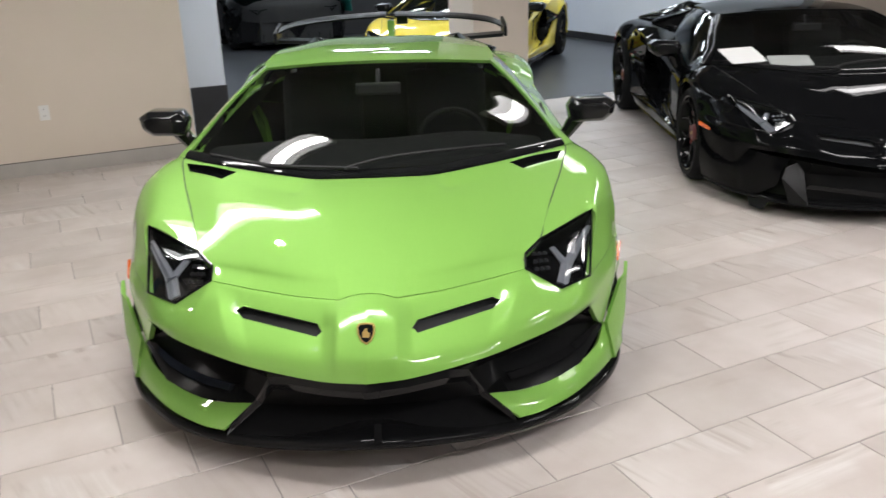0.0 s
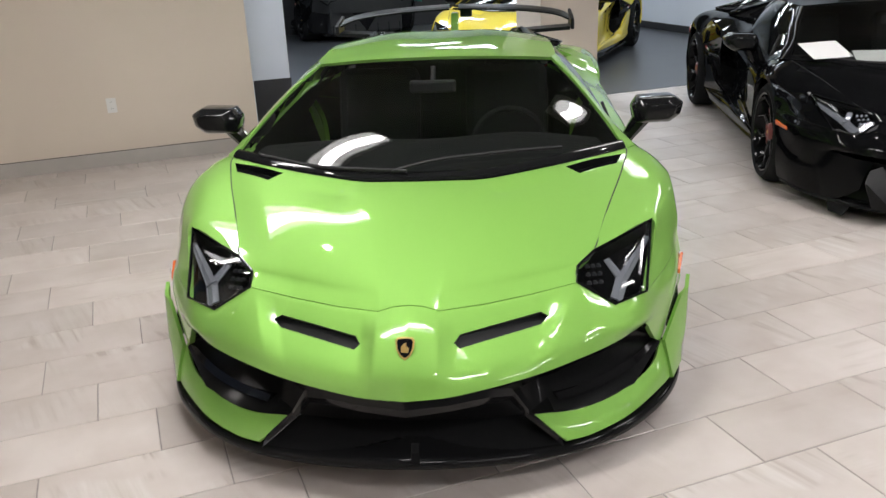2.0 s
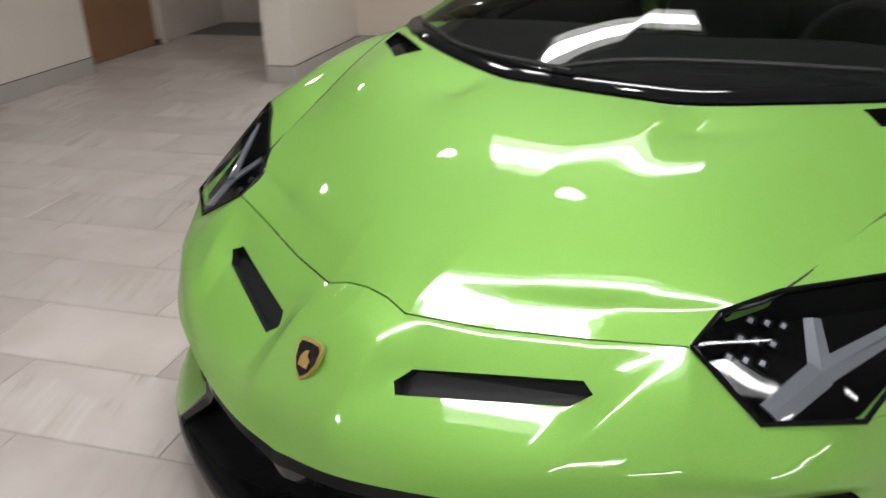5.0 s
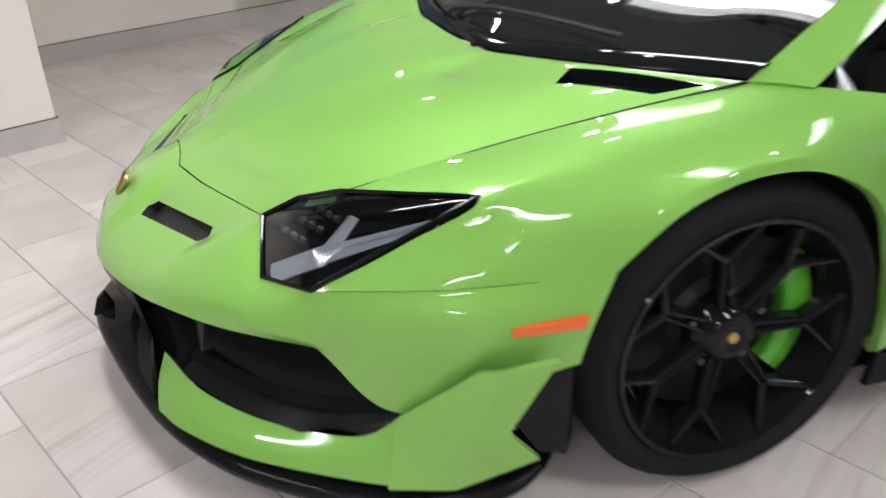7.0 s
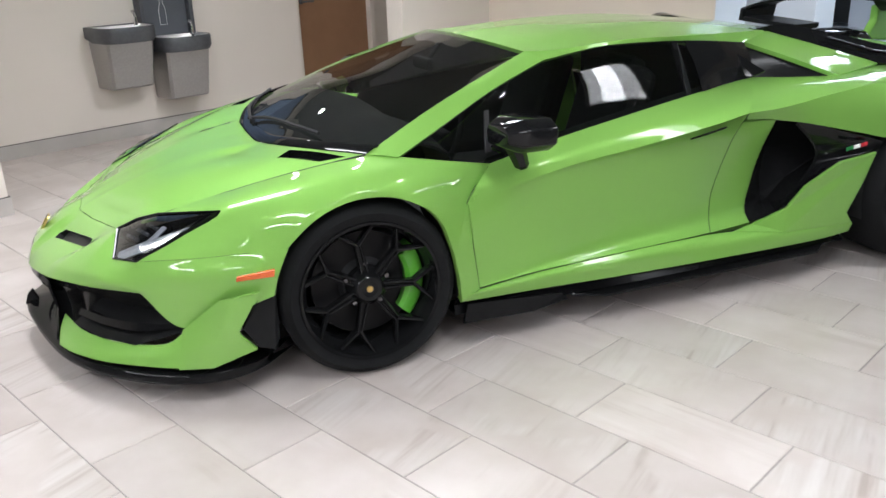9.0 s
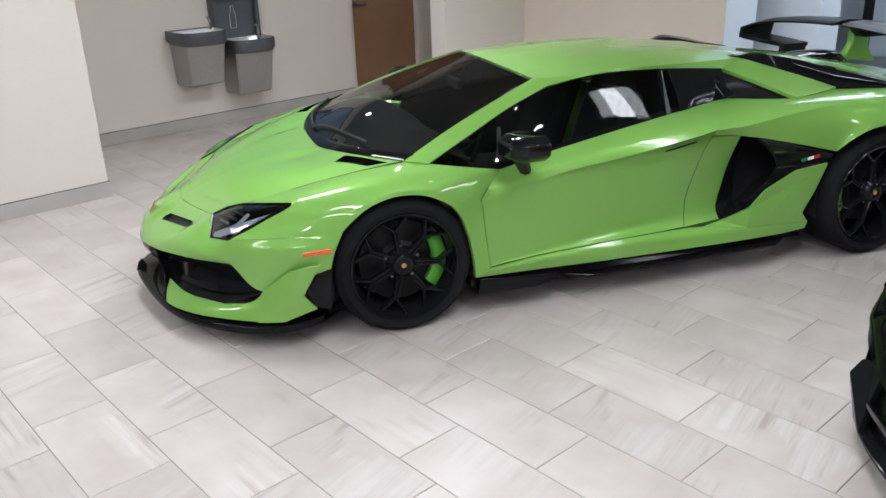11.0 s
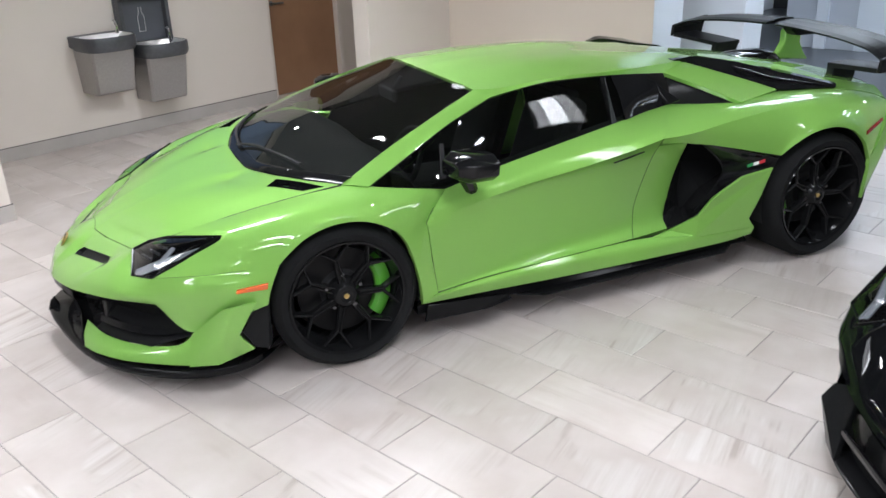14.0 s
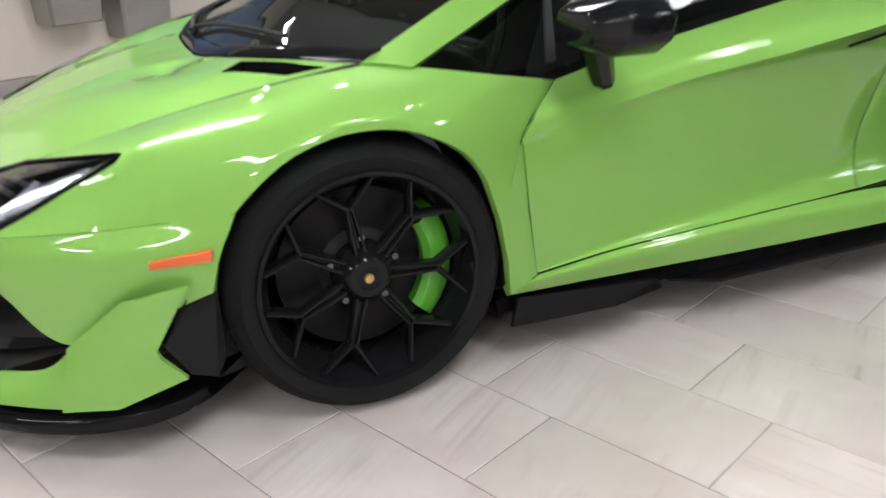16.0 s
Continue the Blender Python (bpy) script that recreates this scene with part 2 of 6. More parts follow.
# ---------------------------------------------------------------- mesh helpers
def part(name, bm, mat, parent=None, label=""):
    me = bpy.data.meshes.new(name)
    bmesh.ops.recalc_face_normals(bm, faces=bm.faces)
    bm.to_mesh(me)
    bm.free()
    for m in mat if isinstance(mat, (list, tuple)) else [mat]:
        me.materials.append(m)
    ob = new(name, me)
    if parent:
        ob.parent = parent
    if label:
        ob["label"] = label
    return ob


def thing(name, place=(0, 0, 0), turn=0.0):
    ob = new(name)
    ob.empty_display_size = 0.1
    ob.matrix_basis = pose(*place, 0, 0, turn)
    return ob


def box(size, at=(0, 0, 0), bevel=0.0, bm=None, turn=None, seg=2):
    bm = bm or bmesh.new()
    made = bmesh.ops.create_cube(bm, size=1)["verts"]
    m = Matrix.Translation(at) @ (turn or Matrix()) @ Matrix.Diagonal((*size, 1))
    bmesh.ops.transform(bm, matrix=m, verts=made)
    if bevel:
        edges = list({e for v in made for e in v.link_edges})
        bmesh.ops.bevel(bm, geom=edges, offset=bevel, segments=seg, affect="EDGES", profile=0.5)
    return bm


def smooth(ob, angle=35):
    me = ob.data
    me.shade_smooth()
    me.set_sharp_from_angle(angle=radians(angle))
    return ob


def spline(points, n, closed=False):
    """n points along a Catmull-Rom curve, evenly in its control points."""
    p = np.array(points, float)
    if closed:
        p = np.concatenate([p[-1:], p, p[:2]])
    else:
        p = np.concatenate([2 * p[:1] - p[1:2], p, 2 * p[-1:] - p[-2:-1]])
    k = len(p) - 3
    s = np.linspace(0, k, n, endpoint=not closed)
    i = np.minimum(s.astype(int), k - 1)
    f = (s - i).reshape(-1, *([1] * (p.ndim - 1)))
    a, b, c, d = p[i], p[i + 1], p[i + 2], p[i + 3]
    return 0.5 * (2 * b + (c - a) * f + (2 * a - 5 * b + 4 * c - d) * f**2 + (3 * b - a - 3 * c + d) * f**3)


def polyline(points, n):
    """n points along straight pieces, evenly in its control points."""
    p = np.array(points, float)
    s = np.linspace(0, len(p) - 1, n)
    i = np.minimum(s.astype(int), len(p) - 2)
    f = (s - i)[:, None]
    return p[i] * (1 - f) + p[i + 1] * f


def loft(rows, nu=24, nv=12):
    """A grid nv x nu over rows of control points."""
    g = np.array([spline(r, nu) for r in rows])
    return spline(g, nv)


def coons(bottom, top, left, right):
    """A grid between four edges that meet at their ends."""
    nu, nv = len(bottom), len(left)
    u, v = np.linspace(0, 1, nu)[None, :, None], np.linspace(0, 1, nv)[:, None, None]
    ruled = (1 - v) * bottom[None] + v * top[None] + (1 - u) * left[:, None] + u * right[:, None]
    corners = (1 - u) * (1 - v) * bottom[0] + u * (1 - v) * bottom[-1] + (1 - u) * v * top[0] + u * v * top[-1]
    return ruled - corners


def flip(g):
    return np.array(g) * (-1, 1, 1)


def sheet(g, rim=0.012, gap=0.0, bm=None, outward=None):
    """A grid as a skin whose edges are turned in by rim, drawn back by gap."""
    g = np.array(g, float)
    du, dv = np.gradient(g, axis=1), np.gradient(g, axis=0)
    n = np.cross(du, dv)
    n /= np.linalg.norm(n, axis=2, keepdims=True) + 1e-9
    if outward is not None and (n * np.array(outward)).sum() < 0:
        n = -n
    if gap:
        unit = lambda a: a / (np.linalg.norm(a, axis=-1, keepdims=True) + 1e-9)
        g2 = g.copy()
        g2[0] += unit(g[1] - g[0]) * gap
        g2[-1] += unit(g[-2] - g[-1]) * gap
        g2[:, 0] += unit(g[:, 1] - g[:, 0]) * gap
        g2[:, -1] += unit(g[:, -2] - g[:, -1]) * gap
        g = g2
    bm = bm or bmesh.new()
    rows, cols = g.shape[:2]
    vs = [[bm.verts.new(g[i, j]) for j in range(cols)] for i in range(rows)]
    for i in range(rows - 1):
        for j in range(cols - 1):
            q = [vs[i][j], vs[i][j + 1], vs[i + 1][j + 1], vs[i + 1][j]]
            q = [v for k, v in enumerate(q) if (v.co - q[k - 1].co).length > 1e-6]
            if len(q) > 2:
                bm.faces.new(q)
    if rim:
        ring = [(0, j) for j in range(cols)] + [(i, cols - 1) for i in range(1, rows)]
        ring += [(rows - 1, j) for j in range(cols - 2, -1, -1)] + [(i, 0) for i in range(rows - 2, 0, -1)]
        low = [bm.verts.new(g[i, j] - n[i, j] * rim) for i, j in ring]
        for k in range(len(ring)):
            a, b = ring[k - 1], ring[k]
            if (vs[a[0]][a[1]].co - vs[b[0]][b[1]].co).length > 1e-6:
                bm.faces.new([vs[a[0]][a[1]], vs[b[0]][b[1]], low[k], low[k - 1]])
    return bm


def panel(name, g, mat, parent, label="", rim=0.012, gap=0.0015, outward=None, both=True, angle=40):
    """A skin panel, and its twin on the other side of the car."""
    made = [smooth(part(name, sheet(g, rim, gap, None, outward), mat, parent, label), angle)]
    if both:
        out = None if outward is None else (-outward[0], outward[1], outward[2])
        made.append(smooth(part(name, sheet(flip(g), rim, gap, None, out), mat, parent, label), angle))
    return made


def plate(outline, depth, bm=None, bevel=0.0):
    """A closed outline in space, thickened along its normal by depth."""
    bm = bm or bmesh.new()
    face = bm.faces.new([bm.verts.new(p) for p in outline])
    face.normal_update()
    n = face.normal.copy()
    back = bmesh.ops.extrude_face_region(bm, geom=[face])["geom"]
    verts = [v for v in back if isinstance(v, bmesh.types.BMVert)]
    bmesh.ops.translate(bm, vec=-n * depth, verts=verts)
    if bevel:
        bmesh.ops.bevel(bm, geom=list(bm.edges), offset=bevel, segments=2, affect="EDGES", profile=0.5)
    return bm


def both_plates(name, outline, depth, mat, parent, label="", bevel=0.0):
    for side in (1, -1):
        pts = [(p[0] * side, p[1], p[2]) for p in outline]
        if side < 0:
            pts = pts[::-1]
        part(name, plate(pts, depth, None, bevel), mat, parent, label)


def tube(points, radius, bm=None, sides=8):
    bm = bm or bmesh.new()
    p = [Vector(q) for q in points]
    rings = []
    for i, q in enumerate(p):
        d = (p[min(i + 1, len(p) - 1)] - p[max(i - 1, 0)]).normalized()
        a = d.orthogonal().normalized() if not rings else (last - d * last.dot(d)).normalized()
        last = a
        b = d.cross(a)
        r = radius[i] if isinstance(radius, (list, tuple)) else radius
        rings.append([bm.verts.new(q + (a * math.cos(t) + b * math.sin(t)) * r) for t in np.linspace(0, 2 * math.pi, sides, endpoint=False)])
    for r0, r1 in zip(rings, rings[1:]):
        for k in range(sides):
            bm.faces.new([r0[k - 1], r0[k], r1[k], r1[k - 1]])
    bm.faces.new(rings[0][::-1]), bm.faces.new(rings[-1])
    return bm


def lathe(profile, bm=None, steps=48, axis="x", at=(0, 0, 0)):
    """A profile of (along, radius) turned round an axis."""
    bm = bm or bmesh.new()
    rings = []
    for t in np.linspace(0, 2 * math.pi, steps, endpoint=False):
        c, s = math.cos(t), math.sin(t)
        row = []
        for a, r in profile:
            p = (a, r * c, r * s) if axis == "x" else (r * c, r * s, a)
            row.append(bm.verts.new((p[0] + at[0], p[1] + at[1], p[2] + at[2])))
        rings.append(row)
    for r0, r1 in zip(rings, rings[1:] + rings[:1]):
        for k in range(len(profile) - 1):
            if (r0[k].co - r1[k].co).length < 1e-7:
                q = [r0[k], r1[k + 1], r0[k + 1]]
            elif (r0[k + 1].co - r1[k + 1].co).length < 1e-7:
                q = [r0[k], r1[k], r0[k + 1]]
            else:
                q = [r0[k], r1[k], r1[k + 1], r0[k + 1]]
            bm.faces.new(q)
    return bm


# ---------------------------------------------------------------- the room
# The room stands turned by ROOM degrees against the cars; u runs along its tile rows, v across them.
ROOM = 24.3
CEILING = 2.75


def slab(name, u0, u1, v0, v1, z0, z1, mat, label="", category="wall", bevel=0.003):
    ob = part(name, box((u1 - u0, v1 - v0, z1 - z0), ((u0 + u1) / 2, (v0 + v1) / 2, (z0 + z1) / 2), bevel), mat)
    ob.matrix_basis = pose(0, 0, 0, 0, 0, ROOM)
    return tagged(ob, label, category, kind="structure")


# fountain wall, door recess, wing wall, outlet wall with openings, pier
slab("wall_fountain", -4.25, -4.05, -0.548, 2.95, 0, CEILING, GREY_WALL, "warm white painted wall behind the drinking fountain")
slab("wall_pier", -4.25, -2.445, -4.2, -0.548, 0, CEILING, GREY_WALL, "warm white painted pier with a stone tile base")
slab("wall_recess_back", -4.48, -4.28, 2.95, 5.4, 0, CEILING, GREY_WALL, "grey white wall round the brown door")
slab("wall_recess_end", -4.28, -2.60, 5.2, 5.4, 0, CEILING, GREY_WALL, "grey white wall closing the door recess")
slab("wall_wing", -2.60, -2.40, 2.85, 5.2, 0, CEILING, GREY_WALL, "warm white painted wing wall beside the door recess")
slab("wall_outlet", -2.40, -0.102, 3.98, 4.5, 0, CEILING, BEIGE_WALL, "beige painted wall with a power outlet")
slab("wall_column", 2.62, 3.24, 3.98, 4.5, 0, CEILING, BEIGE_WALL, "beige painted column between two wide openings")
slab("wall_column_white", -0.30, 0.36, 4.75, 5.15, 0.46, CEILING, BLUE_LIT_WALL, "white painted column with blue garage light put into its colour")
slab("wall_column_plinth", -0.31, 0.37, 4.74, 5.16, 0, 0.46, BLACK_WALL, "black painted foot of the white column")
slab("trim_jamb", -0.102, -0.096, 3.985, 4.495, 0.115, 2.45, BLUE_LIT_WALL, "white painted end of the beige wall", "wall trim", 0.001)
slab("wall_header", -2.40, 9.2, 3.98, 4.2, 2.45, CEILING + 0.01, BEIGE_WALL, "beige lintel over the openings")
slab("wall_garage_east", 7.68, 7.88, 4.5, 13.0, 0, 3.2, BLUE_LIT_WALL, "white painted garage wall")
slab("wall_garage_north", -2.60, 7.68, 13.0, 13.2, 0, 3.2, BLUE_LIT_WALL, "white painted garage end wall")
slab("wall_garage_west", -2.80, -2.60, 5.4, 13.2, 0, 3.2, BLUE_LIT_WALL, "white painted garage side wall")
for k, (u0, u1, v0, m) in enumerate(((-0.88, -0.48, 9.05, "GREY"), (-0.48, -0.33, 9.0, "WHITE"), (-0.33, 0.03, 9.05, "GREY"), (0.03, 0.37, 9.02, "WHITE"))):
    slab("wall_partition_%d" % (k + 1), u0, u1, v0, 9.25, 0, 3.2, BLUE_LIT_WALL if m == "WHITE" else PANEL_GREY, "pale upright wall panel in the garage")
# east and south walls are out of view, dark to keep bounce off the cars
slab("wall_east", 9.0, 9.2, -7.0, 4.5, 0, CEILING, DARK_WALL, "dark grey painted showroom wall")
slab("wall_south", -4.25, 9.2, -7.2, -7.0, 0, CEILING, DARK_WALL, "dark grey painted showroom wall")
slab("wall_west", -4.25, -4.05, -7.0, -4.2, 0, CEILING, BEIGE_WALL, "beige painted showroom wall")
slab("wall_north_east", 7.88, 9.0, 4.3, 4.5, 0, 2.45, BEIGE_WALL, "beige painted wall beside the opening")
ceiling = slab("ceiling", -4.5, 9.2, -7.2, 5.4, CEILING + 0.012, CEILING + 0.11, CEILING_PAINT, "dark painted open ceiling", "ceiling")
slab("ceiling_garage", -2.80, 7.88, 5.4, 13.2, 3.2, 3.3, CEILING_PAINT, "dark painted garage ceiling", "ceiling")
garage_floor = slab("floor_garage", -4.5, 9.2, 4.55, 13.2, -0.1, -0.002, EPOXY, "dark grey epoxy garage floor", "floor", 0)
floor = slab("floor", -4.5, 9.2, -7.2, 4.55, -0.1, -0.003, GROUT, "beige grey striated stone tiles laid in staggered rows", "floor", 0)

# ceiling lamps
ROOM_M = pose(0, 0, 0, 0, 0, ROOM)


def ceiling_lamp(u, v, length=1.22, width=0.60, z=CEILING, light=None):
    """A flat white lamp with a bright lens along its middle and pale wings at both sides."""
    lamp = thing("ceiling_light")
    half = width / 2
    for y, w in ((half - 0.012, 0.024), (-half + 0.012, 0.024)):
        part("frame", box((length, w, 0.07), (0, y, -0.035), 0.003), PLASTIC_WHITE, lamp)
    for x in (length / 2 - 0.012, -length / 2 + 0.012):
        part("frame", box((0.024, width - 0.05, 0.07), (x, 0, -0.035), 0.003), PLASTIC_WHITE, lamp)
    for side in (1, -1):
        g = np.array([[(x, side * y, z0) for x in (-length / 2 + 0.024, length / 2 - 0.024)] for y, z0 in ((0.11, -0.012), (0.17, -0.008), (0.23, -0.020), (half - 0.024, -0.055))])
        part("wing", sheet(g, 0.004), LAMP_WING, lamp, "pale glowing side wing")
    arc = [(0.115 * math.sin(a), -0.01 - 0.055 * math.cos(a)) for a in np.linspace(-math.pi / 2, math.pi / 2, 9)]
    g = np.array([[(x, y, z0) for x in (-length / 2 + 0.026, length / 2 - 0.026)] for y, z0 in arc])
    smooth(part("diffuser", sheet(g, 0.004), light or TUBE_LIGHT, lamp, "bright lens along the middle"))
    part("back", box((length, width, 0.01), (0, 0, 0.004)), PLASTIC_WHITE, lamp)
    lamp.matrix_basis = ROOM_M @ pose(u, v, z)
    return tagged(lamp, "rectangular white ceiling lamp with a bright middle lens", "ceiling light", "ceiling lamps")


def downlight(u, v):
    lamp = thing("downlight")
    part("trim", lathe([(0.0, 0.06), (-0.012, 0.06), (-0.014, 0.085), (0.0, 0.09)], axis="z", steps=32), PLASTIC_WHITE, lamp)
    part("lens", lathe([(-0.004, 0.0), (-0.006, 0.03), (-0.004, 0.061)], axis="z", steps=32), SPOT_LIGHT, lamp, "glowing lens")
    lamp.matrix_basis = ROOM_M @ pose(u, v, CEILING + 0.012)
    return tagged(lamp, "small round white recessed downlight", "downlight", "downlights")


for u, v in ((-0.68, 1.45), (2.54, 1.62), (5.76, 1.6), (-0.58, -0.80), (2.60, -0.80), (5.80, -0.80), (-0.58, -3.2), (2.60, -3.2), (5.80, -3.2), (1.0, -5.6), (4.2, -5.6)):
    ceiling_lamp(u, v, light={(2.54, 1.62): DIMMED_LIGHT, (5.76, 1.6): DIMMED_LIGHT, (-0.68, 1.45): RAISED_LIGHT, (-0.58, -0.80): RAISED_LIGHT}.get((u, v)))
for u, v in ((-0.73, 0.72), (-1.55, 1.35), (2.4, 0.5), (-3.3, 1.4), (-3.4, 3.6)):
    downlight(u, v)
for u, v in ((0.6, 6.2), (3.6, 6.2), (6.2, 6.2), (0.6, 8.0), (3.6, 8.0), (6.2, 8.0), (0.6, 9.8), (3.6, 9.8), (6.2, 9.8)):
    lamp = ceiling_lamp(u, v, 1.22, 0.60, 3.2)
    for o in lamp.children:
        if o.name.startswith(("wing", "diffuser")):
            o.data.materials[0] = GARAGE_LIGHT if o.name.startswith("diffuser") else GARAGE_WING
for u, v in ((0.95, 4.53), (4.6, 4.53)):
    lamp = ceiling_lamp(u, v, 1.22, 0.60)
    for o in lamp.children:
        if o.name.startswith(("wing", "diffuser")):
            o.data.materials[0] = GARAGE_LIGHT if o.name.startswith("diffuser") else GARAGE_WING

# ---------------------------------------------------------------- fittings of the room
STONE_BASE = mottled(material("stone_base_tile", (0.45, 0.42, 0.39), 0.4), (0.38, 0.355, 0.33), (0.50, 0.47, 0.44), 5, 7)
for name, u0, u1, v0, v1 in (("baseboard_fountain", -4.05, -4.038, -0.536, 2.95), ("baseboard_pier", -2.445, -2.433, -4.2, -0.536), ("baseboard_pier_end", -4.038, -2.445, -0.548, -0.536),
                             ("baseboard_wing", -2.40, -2.388, 2.838, 3.968), ("baseboard_wing_end", -2.60, -2.40, 2.838, 2.85), ("baseboard_outlet", -2.388, -0.102, 3.968, 3.98),
                             ("baseboard_column", 2.62, 3.252, 3.968, 3.98), ("baseboard_column_side", 3.24, 3.252, 3.98, 4.5), ("baseboard_outlet_side", -0.102, -0.088, 3.968, 4.5)):
    slab(name, u0, u1, v0, v1, 0, 0.115, STONE_BASE, "grey beige stone tile base along the wall", "baseboard", 0.002)
    slab(name.replace("baseboard", "trim_joint"), u0 + 0.002, u1 - 0.002, v0 + 0.002, v1 - 0.002, 0.115, 0.1195, GROUT_DARK, "dark joint on top of the stone base", "wall trim", 0)
slab("trim_threshold", -0.073, 9.0, 4.525, 4.555, -0.02, 0.003, DARK_STEEL, "thin dark metal strip between tiles and garage floor", "threshold", 0.001)
slab("baseboard_garage", 7.668, 7.68, 4.56, 13.0, 0, 0.12, BLACK_WALL, "black base along the garage wall", "baseboard", 0.002)
slab("wall_garage_band", -2.60, 7.668, 12.988, 13.0, 0, 0.9, BLACK_WALL, "black painted lower band of the garage wall", "wall", 0.002)


def in_room(ob, u, v, z, turn=0.0):
    ob.matrix_basis = ROOM_M @ pose(u, v, z, 0, 0, turn)
    return ob


# brown door in the recess, its frame in the wall
door = in_room(thing("door_1"), -4.28, 3.55, 0)
part("leaf", box((0.045, 0.95, 2.10), (0.012, 0, 1.055), 0.004), WOOD, door, "brown wood veneer door leaf")
for y in (-0.51, 0.51):
    part("jamb", box((0.14, 0.07, 2.16), (0.03, y, 1.08), 0.004), GREY_WALL, door, "pale painted door frame")
part("head", box((0.14, 0.95, 0.07), (0.03, 0, 2.125), 0.004), GREY_WALL, door)
lever = part("door_handle", tube([(0.035, -0.40, 1.0), (0.085, -0.40, 1.0), (0.095, -0.385, 1.0), (0.095, -0.28, 1.0)], 0.010), DARK_STEEL, door, "dark steel lever handle")
part("rose", lathe([(0.034, 0.0), (0.034, 0.026), (0.042, 0.026), (0.042, 0.0)], None, 24, "x", (0, -0.40, 1.0)), DARK_STEEL, lever)
part("kick_stop", box((0.03, 0.03, 0.05), (0.06, 0.45, 0.03), 0.006), MATT_BLACK, door)
tagged(door, "closed brown wood door in a pale frame", "door", kind="structure")

# power outlet
outlet = in_room(thing("power_outlet"), -1.24, 3.98, 0.49)
part("cover_plate", box((0.075, 0.008, 0.118), (0, -0.004, 0), 0.003), PLASTIC_WHITE, outlet)
for z in (0.026, -0.026):
    socket = part("socket", box((0.034, 0.006, 0.030), (0, -0.009, z), 0.006), PLASTIC_WHITE, outlet)
    for x in (-0.007, 0.007):
        part("slot", box((0.0025, 0.002, 0.009), (x, -0.0125, z + 0.003)), MATT_BLACK, socket)
tagged(outlet, "white double power outlet on the beige wall", "power outlet")

# notices on the white column
for u, z, w, h in ((0.0, 1.36, 0.10, 0.13), (0.13, 1.30, 0.12, 0.10)):
    note = in_room(part("notice", box((w, 0.002, h), (0, 0, 0)), PAPER), u, 4.748, z)
    for k in range(3):
        part("text_bar", box((w * 0.8, 0.0015, h * 0.05), (0, -0.0015, h * (0.3 - 0.25 * k))), DARK_STEEL, note)
    tagged(note, "small white paper notice with unreadable lines", "notice", "notices on the column")

# large framed picture on the fountain wall
picture = in_room(thing("picture_frame"), -4.05, 1.10, 1.40)
for y, z, sy, sz in ((0, 0.02, 1.66, 0.04), (0, 1.08, 1.66, 0.04), (-0.81, 0.55, 0.04, 1.02), (0.81, 0.55, 0.04, 1.02)):
    part("frame_bar", box((0.03, sy, sz), (0.015, y, z), 0.004), MATT_BLACK, picture)
part("canvas", box((0.016, 1.58, 1.02), (0.008, 0, 0.55)), BLUE_PRINT, picture, "blue toned print")
tagged(picture, "large black framed blue picture hanging on the pale wall", "picture")


